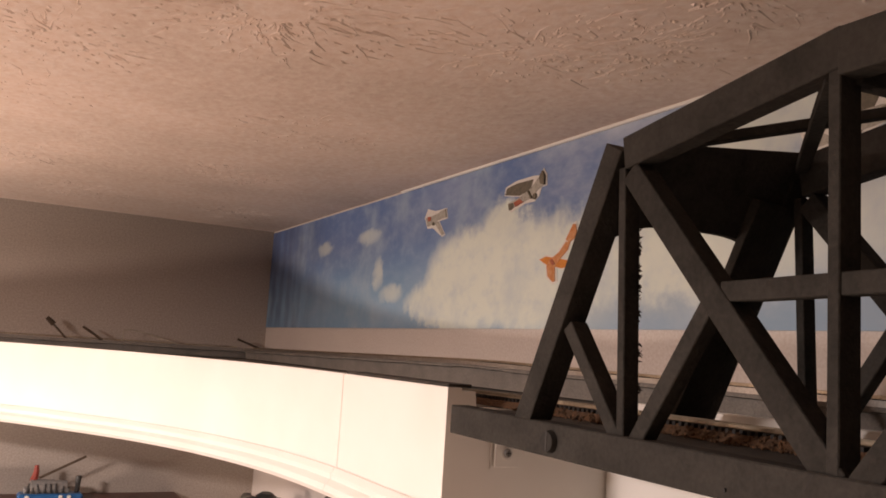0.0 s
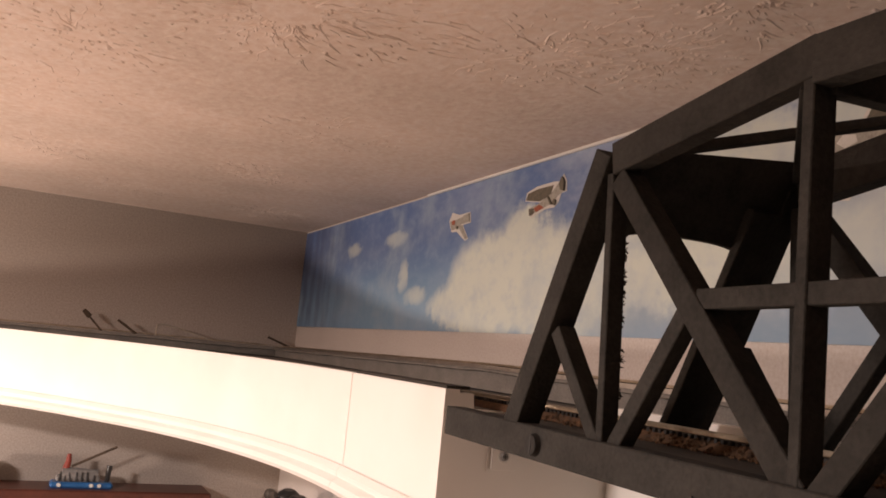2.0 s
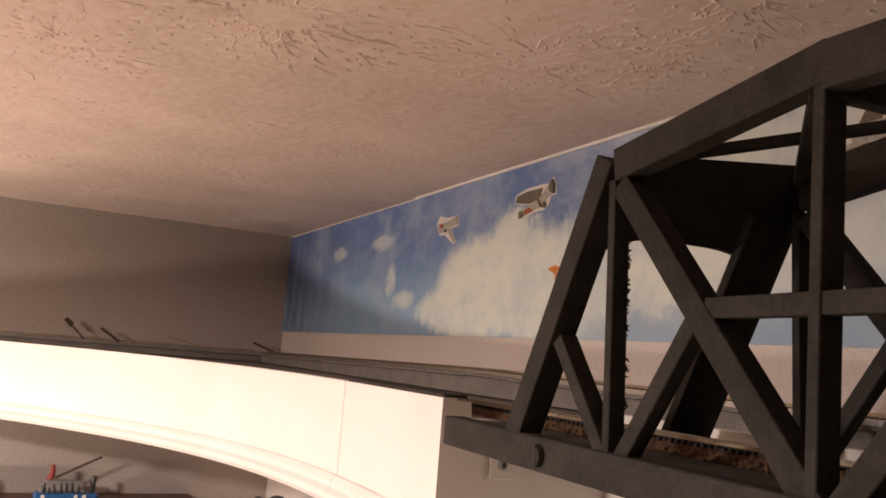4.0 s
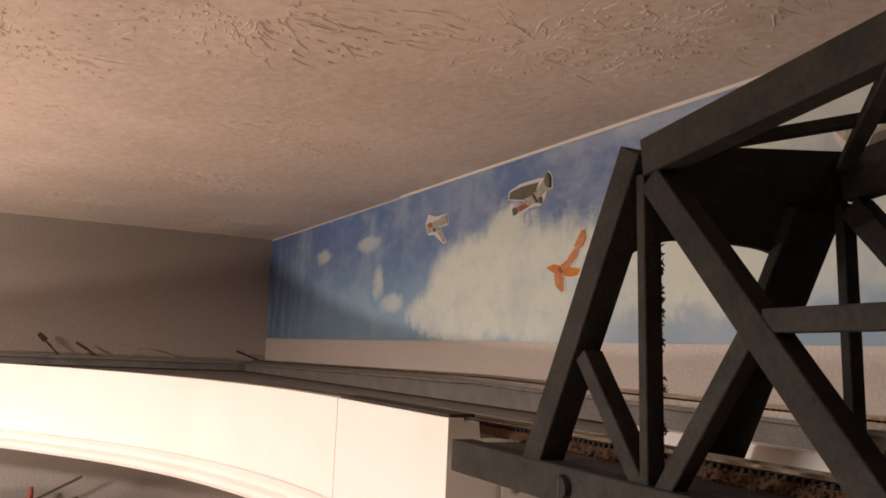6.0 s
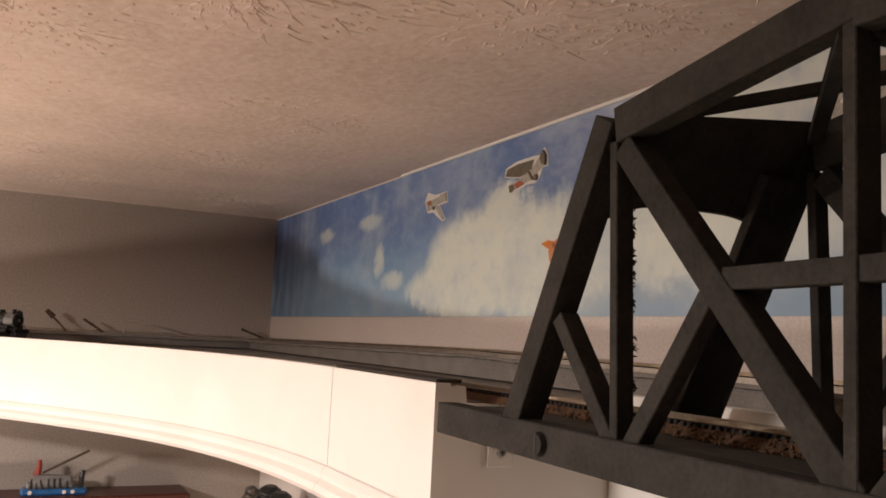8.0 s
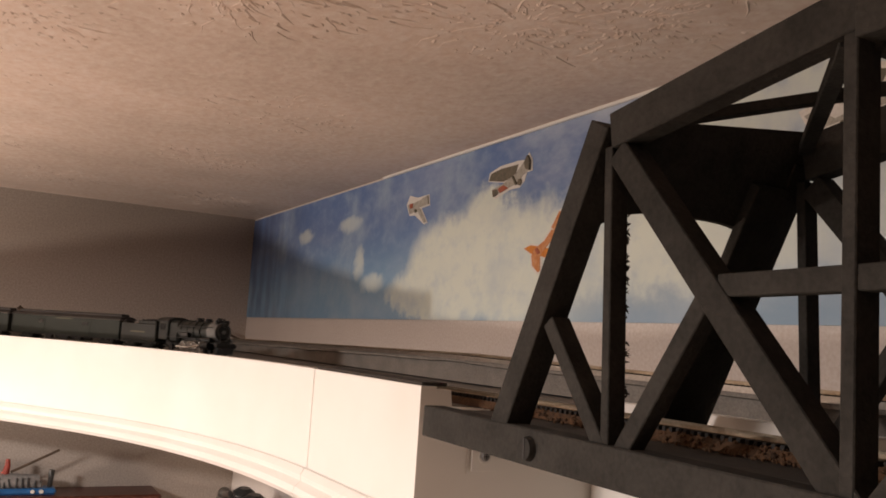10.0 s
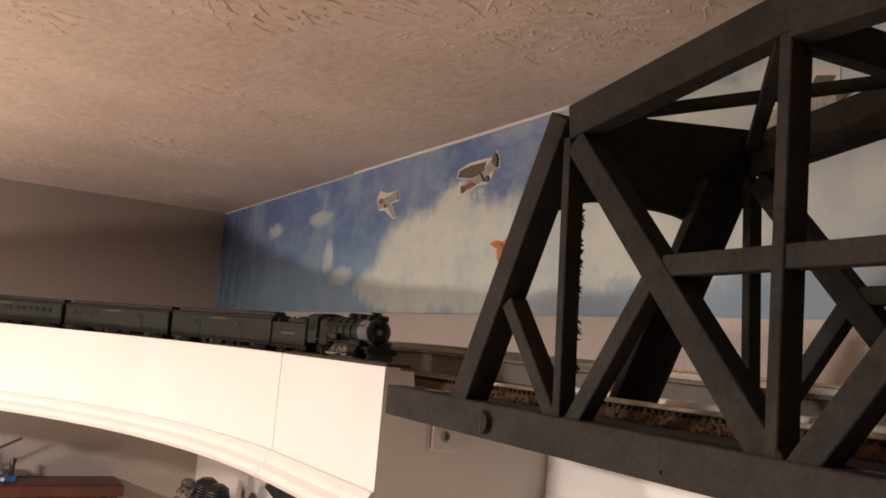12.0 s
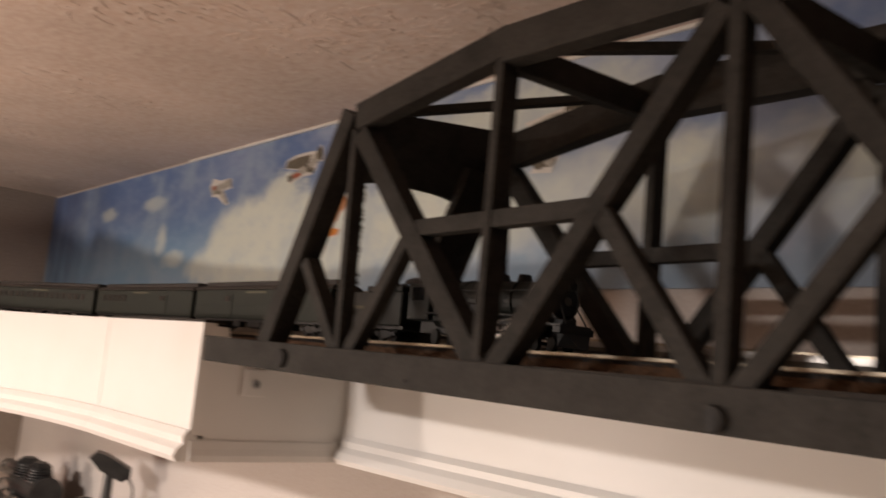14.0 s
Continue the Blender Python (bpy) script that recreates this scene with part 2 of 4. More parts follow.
def cyl(p, q, r, seg=16, r2=None):
    return add_cyl(bmesh.new(), p, q, r, seg, r2)


def add_prism(bm, pts, axis, a, b):
    """Extrudes a closed outline of 2D points along x (0), y (1) or z (2)."""
    def at(u, v, w):
        return ((w, u, v), (u, w, v), (u, v, w))[axis]
    lo = [bm.verts.new(at(u, v, a)) for u, v in pts]
    hi = [bm.verts.new(at(u, v, b)) for u, v in pts]
    bm.faces.new(lo)
    bm.faces.new(hi[::-1])
    for i in range(len(pts)):
        j = (i + 1) % len(pts)
        bm.faces.new((lo[i], hi[i], hi[j], lo[j]))
    return bm


def prism(pts, axis, a, b):
    return add_prism(bmesh.new(), pts, axis, a, b)


def turned(rz, seg):
    """A body turned about z from a profile of (radius, z)."""
    bm = bmesh.new()
    rings = [[bm.verts.new((r * math.cos(2 * math.pi * i / seg), r * math.sin(2 * math.pi * i / seg), z)) for i in range(seg)] for r, z in rz]
    for a, c in zip(rings, rings[1:]):
        for i in range(seg):
            j = (i + 1) % seg
            bm.faces.new((a[i], a[j], c[j], c[i]))
    bm.faces.new(rings[0][::-1])
    bm.faces.new(rings[-1])
    return bm


def sweep(profile, path):
    """Carries a closed profile of (out, z) along a plan path of (x, y, nx, ny)."""
    bm = bmesh.new()
    rings = [[bm.verts.new((x + nx * o, y + ny * o, z)) for o, z in profile] for x, y, nx, ny in path]
    for a, c in zip(rings, rings[1:]):
        for i in range(len(profile)):
            j = (i + 1) % len(profile)
            bm.faces.new((a[i], a[j], c[j], c[i]))
    bm.faces.new(rings[0])
    bm.faces.new(rings[-1][::-1])
    return bm


# ---- plan ----
ZC = 2.472            # ceiling
TOP = 2.100           # top edge of the white fascia
SHELF = 2.082         # layout surface
RAIL = 2.095          # rail head
TRACK_Y = -0.268
FRONT_Y = -0.352      # straight fascia
END_X = 1.822         # where the wide shelf stops and the bridge begins
BACK_Y = -0.152       # fascia of the narrow shelf behind the bridge
BEND_X, R_FASCIA, BEND = 1.543, 1.55, 1.00
R_TIGHT = 0.5
ROOM_X, ROOM_Y = 4.8, -4.8


def plan(s, off):
    """A point of the line that runs off metres inside the fascia's edge, s metres past the start of the bend: x, y, heading."""
    r1, r2, y0 = R_FASCIA + off, R_TIGHT + off, FRONT_Y + off
    if s >= 0:
        return BEND_X + s, y0, 0.0
    cx, cy = BEND_X, y0 - r1
    a = -s / r1
    if a <= BEND:
        return cx - r1 * math.sin(a), cy + r1 * math.cos(a), a
    x, y = cx - r1 * math.sin(BEND), cy + r1 * math.cos(BEND)
    c2x, c2y = x + r2 * math.sin(BEND), y - r2 * math.cos(BEND)
    a2 = BEND + (-s - r1 * BEND) / r2
    if a2 <= math.pi / 2:
        return c2x - r2 * math.sin(a2), c2y + r2 * math.cos(a2), a2
    e = -s - r1 * BEND - r2 * (math.pi / 2 - BEND)
    return c2x - r2, c2y - e, math.pi / 2


def line(off, s0, s1, n):
    """Plan path with outward normals (towards the room)."""
    out = []
    for i in range(n + 1):
        x, y, a = plan(s0 + (s1 - s0) * i / n, off)
        out.append((x, y, math.sin(a), -math.cos(a)))
    return out


# ---- structure ----
def structure():
    part("floor", box((-0.2, ROOM_Y - 0.2, -0.1), (ROOM_X + 0.2, 0.2, 0)), M_FLOOR)
    tagged(bpy.data.objects["floor"], "brown carpeted floor of the room", "floor", kind="structure")
    ce = part("ceiling", ceiling_mesh(), M_CEIL)
    tagged(ce, "off-white ceiling with stamped brush-stroke plaster texture", "ceiling", kind="structure")
    tagged(part("wall_west", box((-0.12, ROOM_Y, 0), (0, 0.12, ZC + 0.05)), M_WALL), "plain taupe painted wall behind the shelf", "wall", kind="structure")
    tagged(part("wall_north", box((0.0, 0.0, 0), (ROOM_X, 0.12, ZC + 0.05)), M_CREAM), "cream painted wall below the sky mural", "wall", kind="structure")
    tagged(part("wall_east", box((ROOM_X, ROOM_Y, 0), (ROOM_X + 0.12, 0.12, ZC + 0.05)), M_PANEL), "dark wood panelled wall", "wall", kind="structure")
    tagged(part("wall_south", box((-0.12, ROOM_Y - 0.12, 0), (ROOM_X + 0.12, ROOM_Y, ZC + 0.05)), M_WALL), "plain taupe painted wall", "wall", kind="structure")
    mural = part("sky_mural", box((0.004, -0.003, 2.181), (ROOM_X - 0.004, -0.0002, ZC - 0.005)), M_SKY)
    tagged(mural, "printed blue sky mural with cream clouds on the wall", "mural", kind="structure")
    tagged(part("trim", box((0.92, -0.006, ZC - 0.0045), (ROOM_X - 0.004, -0.0002, ZC + 0.002), 0.001), M_WHITE), "thin white strip between mural and ceiling", "trim", kind="structure")


def ceiling_mesh():
    bm = box((-0.12, ROOM_Y, ZC), (ROOM_X, 0.12, ZC + 0.1))
    rnd = random.Random(5)
    # stamped strokes: low ridges that radiate from each stamp
    stamps = [(1.735, -0.535), (1.80, -0.255), (1.875, -0.165), (2.04, -0.20), (1.50, -0.72), (1.99, -0.42), (2.15, -0.62)]
    for gx in range(6):
        for gy in range(5):
            c = (0.25 + gx * 0.47 + rnd.uniform(-0.12, 0.12), -0.25 - gy * 0.44 + rnd.uniform(-0.12, 0.12))
            if min((c[0] - u) ** 2 + (c[1] - v) ** 2 for u, v in stamps) > 0.05:
                stamps.append(c)
    for n, (cx, cy) in enumerate(stamps):
        if cx > 0:
            main = n < 7
            spread = 0.135 if n == 0 else rnd.uniform(0.08, 0.115) if main else rnd.uniform(0.09, 0.15)
            for k in range((460 if n == 0 else rnd.randint(190, 240)) if main else rnd.randint(90, 170)):
                a = rnd.uniform(0, 2 * math.pi)
                r0 = (0.036 if n == 0 else 0.020) + spread * rnd.random() ** 1.4 if main else 0.010 + spread * rnd.random() ** 0.8
                ln = rnd.uniform(0.005, 0.013) + (rnd.uniform(0.012, 0.045) if rnd.random() < (0.35 if n == 0 else 0.12) else 0)
                w, h = rnd.uniform(0.0014, 0.0031), rnd.uniform(0.0004, 0.0018) * (0.80 if n == 0 else 0.65 if main else 0.6)
                bend = rnd.uniform(-0.5, 0.5)
                px, py = cx + r0 * math.cos(a), cy + r0 * math.sin(a)
                a += rnd.gauss(0, 0.28 if main else 0.4)
                if py > -0.02 or px < 0.02:
                    continue
                if k % 2 == 0:
                    r1 = rnd.uniform(0.0018, 0.0052 if main else 0.0042)
                    rim = [bm.verts.new((px + r1 * rnd.uniform(0.6, 1.2) * math.cos(q * math.pi / 4 + a), py + r1 * rnd.uniform(0.6, 1.2) * math.sin(q * math.pi / 4 + a), ZC + 0.0004)) for q in range(8)]
                    tip = bm.verts.new((px, py, ZC - r1 * 0.40))
                    for q in range(8):
                        bm.faces.new((rim[q], rim[(q + 1) % 8], tip))
                rows = []
                for t in (0.0, 0.5, 1.0):
                    aa = a + bend * t
                    qx, qy = px + ln * t * math.cos(aa), py + ln * t * math.sin(aa)
                    taper = (1.0, 0.7, 0.3)[int(t * 2)]
                    sx, sy = -math.sin(aa) * w * taper, math.cos(aa) * w * taper
                    hh = h * (1.0, 0.7, 0.15)[int(t * 2)]
                    rows.append([bm.verts.new(c) for c in ((qx - sx, qy - sy, ZC + 0.0004), (qx, qy, ZC - hh), (qx + sx, qy + sy, ZC + 0.0004))])
                bm.faces.new((rows[0][0], rows[0][1], rows[0][2], bm.verts.new((px - math.cos(a) * w, py - math.sin(a) * w, ZC + 0.0004))))
                for u, v in zip(rows, rows[1:]):
                    bm.faces.new((u[0], u[1], v[1], v[0]))
                    bm.faces.new((u[1], u[2], v[2], v[1]))
    return bm


structure()


# ---- the shelf ----
def shelf_fascia():
    low = TOP - 0.150

    def fall(bm):
        for v in bm.verts:
            if v.co.z < TOP - 0.09:
                v.co.z -= 0.010 * min(max((BEND_X - v.co.x) / 0.8, 0.0), 1.0)
        return bm
    wide = thing("railway_shelf", pose(0, 0, 0), "white boxed shelf with curved fascia under a grey layout top", "shelf", kind="structure")
    board = [(0, low + 0.028), (0, TOP), (-0.016, TOP), (-0.016, low + 0.028)]
    part("fascia", fall(sweep(board, line(0, -5.3, 0.0, 150))), M_WHITE, wide)
    # the straight board meets the curved one a little behind it
    part("fascia", sweep(board, [(x, y + 0.0007 * (1 - i / 6), nx, ny) for i, (x, y, nx, ny) in enumerate(line(0, -0.004, END_X - BEND_X, 6))]), M_WHITE, wide)
    mould = [(-0.010, low), (0.012, low), (0.016, low + 0.006), (0.013, low + 0.013), (0.006, low + 0.019), (0.007, low + 0.026), (0.003, low + 0.033), (0.0008, low + 0.034), (0.0008, low + 0.029), (-0.010, low + 0.027)]
    part("moulding_straight", sweep(mould, line(0, 0.0, END_X - BEND_X + 0.0, 6)), M_WHITE, wide)
    part("moulding_curved", fall(sweep([(o + 0.0005, z) for o, z in mould], line(0, -5.3, 0.0, 150))), M_WHITE, wide)
    # return face towards the bridge, with its own moulding
    part("end_panel", prism([(FRONT_Y + 0.0162, low + 0.022), (BACK_Y + 0.01, low + 0.022), (BACK_Y + 0.01, SHELF - 0.001), (-0.318, SHELF - 0.001), (-0.320, TOP - 0.003), (FRONT_Y + 0.0162, TOP - 0.003)], 0, END_X - 0.016, END_X - 0.001), M_WHITE, wide)
    part("end_moulding", prism([(END_X - 0.004, low), (END_X + 0.0030, low), (END_X + 0.0038, low + 0.007), (END_X + 0.0022, low + 0.014), (END_X + 0.0012, low + 0.022), (END_X - 0.0005, low + 0.024), (END_X - 0.004, low + 0.024)], 1, FRONT_Y + 0.001, BACK_Y + 0.004), M_WHITE, wide)
    part("layout_edge", sweep([(-0.0045, TOP), (-0.0035, TOP + 0.0030), (-0.0300, TOP + 0.0034), (-0.0300, TOP)], line(0, 0.0, END_X - BEND_X - 0.006, 12)), M_DECK, wide, "dark raw edge of the layout board")
    # flat underside and grey top follow the same curve
    part("soffit", fall(sweep([(-0.008, low + 0.010), (-0.008, low + 0.018), (-0.19, low + 0.018), (-0.19, low + 0.010)], line(0, -5.3, END_X - BEND_X, 170))), M_WHITE, wide)
    part("layout_top", sweep([(-0.0165, SHELF - 0.012), (-0.0165, SHELF), (-0.19, SHELF), (-0.19, SHELF - 0.012)], line(0, -5.3, END_X - BEND_X - 0.017, 170)), M_GREY, wide)
    # rest of the layout between the curve and the walls
    edge = [(p[0], p[1]) for p in line(0.185, -2.6, END_X - BEND_X - 0.017, 60)]
    edge = [(max(x, 0.004), min(y, -0.004)) for x, y in edge]
    part("layout_corner", prism(edge + [(edge[-1][0], -0.002), (0.002, -0.002), (0.002, edge[0][1])], 2, SHELF - 0.010, SHELF + 0.002), M_GREY, wide)
    # narrow shelf behind the bridge
    nar = thing("narrow_shelf", pose(0, 0, 0), "white narrow wall shelf with grey top behind the bridge", "shelf", kind="structure")
    x1 = 3.05
    part("fascia", box((END_X, BACK_Y, low + 0.026), (x1, BACK_Y + 0.016, TOP - 0.006), 0.0008), M_WHITE, nar)
    part("moulding", prism([(BACK_Y + 0.01, low), (BACK_Y - 0.012, low), (BACK_Y - 0.016, low + 0.006), (BACK_Y - 0.012, low + 0.014), (BACK_Y - 0.006, low + 0.02), (BACK_Y - 0.006, low + 0.027), (BACK_Y - 0.0008, low + 0.033), (BACK_Y + 0.0, low + 0.025), (BACK_Y + 0.01, low + 0.025)], 0, END_X + 0.008, x1), M_WHITE, nar)
    part("soffit", box((END_X, BACK_Y + 0.004, low + 0.010), (x1, -0.001, low + 0.018)), M_WHITE, nar)
    part("layout_top", box((END_X - 0.02, BACK_Y + 0.0165, SHELF - 0.008), (x1, -0.001, SHELF + 0.004)), M_GREY, nar)


shelf_fascia()


def raised_roadbed():
    """The second line: a raised strip round the walls, falling gently to the right, with ragged edge and its own rails."""
    t = thing("raised_roadbed", pose(0, 0, 0), "grey raised roadbed strip with ragged edge along the walls", "roadbed")
    rnd = random.Random(8)
    x0, x1 = 0.092, 3.05
    grade = lambda x: 2.112 + 0.008 * x if x < 1.4 else 2.1232 - 0.0125 * (x - 1.4)

    def strip(n, at):
        bm = bmesh.new()
        rows = []
        for i in range(n + 1):
            k = 0.0006 * math.sin(i * 0.31) + rnd.uniform(-0.0005, 0.0005)
            z1 = at(i / n, 0)[2]
            rows.append([bm.verts.new(at(i / n, o)[:2] + (z,)) for o, z in ((0.003, z1), (0.088, z1), (0.089 - k * 0.5, z1 - 0.008 + k), (0.082, z1 - 0.0095 + k), (0.080, SHELF + 0.0045), (0.003, SHELF + 0.0045))])
        for a, c in zip(rows, rows[1:]):
            for i in range(6):
                j = (i + 1) % 6
                bm.faces.new((a[i], a[j], c[j], c[i]))
        bm.faces.new(rows[0])
        bm.faces.new(rows[-1][::-1])
        return bm
    north = lambda u, o: (x0 + (x1 - x0) * u, -o, grade(x0 + (x1 - x0) * u))
    west = lambda u, o: (o, -0.003 - 0.95 * u, grade(0.09))
    part("roadbed", strip(240, north), M_GREY, t)
    part("roadbed", strip(60, west), M_GREY, t)

    def bar(o0, o1, d0, d1, material, label=""):
        bm = bmesh.new()
        rows = [[bm.verts.new((x, -o, grade(x) + d)) for o, d in ((o0, d0), (o1, d0), (o1, d1), (o0, d1))] for x in [x0 + 0.01 + (x1 - x0 - 0.01) * i / 40 for i in range(41)]]
        for p, q in zip(rows, rows[1:]):
            for i in range(4):
                j = (i + 1) % 4
                bm.faces.new((p[i], p[j], q[j], q[i]))
        bm.faces.new(rows[0])
        bm.faces.new(rows[-1][::-1])
        return bm
    for o in (0.046, 0.0625):
        part("rail", bar(o - 0.0007, o + 0.0007, 0.0022, 0.0056, M_RAIL), M_RAIL, t)
    part("edge_strip", bar(0.0886, 0.0906, -0.0035, 0.0022, M_STEEL), M_STEEL, t, "dull silver edging strip")
    for y in (0.046, 0.0625):
        part("rail", box((y - 0.0007, -0.95, grade(0.09) + 0.0022), (y + 0.0007, -0.1, grade(0.09) + 0.0056)), M_RAIL, t)
    bm = bmesh.new()
    for i in range(400):
        x = x0 + 0.012 + i * 0.0072
        if x < x1 - 0.01:
            add_box(bm, (x, -0.069, grade(x) + 0.0002), (x + 0.003, -0.0395, grade(x) + 0.0024))
    ob = part("ties", bm, M_TIE, t)
    ob["kind"] = "stuff"


raised_roadbed()


# ---- the main track ----
def main_track():
    t = thing("railway_track", pose(0, 0, 0), "model railway track on brown ballast, nickel rails, black ties", "track")
    s0, s1 = -5.2, 1.45
    off = TRACK_Y - FRONT_Y
    h = RAIL
    prof = lambda o: [(o - 0.0011, h - 0.0028), (o - 0.0003, h - 0.0022), (o - 0.0005, h), (o + 0.0005, h), (o + 0.0003, h - 0.0022), (o + 0.0011, h - 0.0028)]
    for g in (-0.0083, 0.0083):
        part("rail", sweep(prof(g), line(off, s0, s1, 260)), M_RAIL, t)
    bed = [(-0.024, SHELF + 0.0002), (-0.017, h - 0.0062), (0.017, h - 0.0062), (0.024, SHELF + 0.0002)]
    part("ballast_bed", sweep(bed, line(off, s0, s1, 260)), M_BALLAST, t)
    rnd = random.Random(3)
    s = s1 - 0.004
    tie_me = bpy.data.meshes.new("tie")
    tb = box((-0.0017, -0.0155, h - 0.0064), (0.0017, 0.0155, h - 0.003), 0.0003)
    tb.to_mesh(tie_me)
    tb.free()
    tie_me.materials.append(M_TIE)
    far = bmesh.new()
    while s > -2.2:
        x, y, a = plan(s, off)
        m = pose(x, y, 0, 0, 0, math.degrees(a) + rnd.uniform(-0.6, 0.6))
        if 0.30 < s < 1.40:
            ob = new("tie", tie_me)
            ob.parent = t
            ob.matrix_basis = m
        else:
            k = len(far.verts)
            add_box(far, (-0.0017, -0.0155, h - 0.0064), (0.0017, 0.0155, h - 0.003))
            far.verts.ensure_lookup_table()
            for v in far.verts[k:]:
                v.co = m @ v.co
        s -= 0.0068
    ob = part("ties", far, M_TIE, t)
    ob["kind"] = "stuff"
    # loose ballast crumbs along the bridge
    bm = bmesh.new()
    for i in range(1500):
        s = rnd.uniform(0.30, 1.2)
        o = rnd.choice((-1, 1)) * rnd.uniform(0.013, 0.030)
        x, y, a = plan(s, off + o)
        r = rnd.uniform(0.0006, 0.0017)
        z = h - 0.0058 if abs(o) < 0.018 else SHELF + 0.0008 + (0.0055 - 0.0055 * min(1, (abs(o) - 0.018) / 0.008))
        k = len(bm.verts)
        bmesh.ops.create_icosphere(bm, subdivisions=1, radius=r, matrix=pose(x, y, z, rnd.uniform(0, 90), rnd.uniform(0, 90), 0))
    ob = part("ballast", bm, M_BALLAST, t)
    ob["kind"] = "stuff"


main_track()


# ---- the truss bridge ----
NEAR_Y, FAR_Y, DEPTH = -0.356, -0.186, 0.018
ZB0, ZB1 = 2.0555, 2.0815
FOOT, B2, B3 = 1.975, 2.270, 2.459
SAG = 0.010     # fall of the lower chord along its length, per metre
SKEW = 0.013    # the far truss stands a little further along


def beam(p, q, w, y, depth=DEPTH, ext=0.0, bevel=0.0007):
    """A timber of width w between two points of the truss plane."""
    p, q = Vector((p[0], 0, p[1])), Vector((q[0], 0, q[1]))
    d = (q - p).normalized()
    p, q = p - d * ext, q + d * ext
    if abs(d.z) > 0.3:    # feet run down into the lower chord
        p = p - d * 0.010 if p.z < ZB1 + 0.004 else p
        q = q + d * 0.010 if q.z < ZB1 + 0.004 else q
    s = Vector((-d.z, 0, d.x)) * (w / 2)
    bm = bmesh.new()
    vs = [bm.verts.new(v + Vector((0, y + k * depth / 2, 0))) for k in (-1, 1) for v in (p - s, q - s, q + s, p + s)]
    for f in ((0, 1, 2, 3), (7, 6, 5, 4), (0, 4, 5, 1), (1, 5, 6, 2), (2, 6, 7, 3), (3, 7, 4, 0)):
        bm.faces.new([vs[i] for i in f])
    if bevel:
        bmesh.ops.bevel(bm, geom=bm.edges[:], offset=bevel, segments=1, affect="EDGES")
    return bm


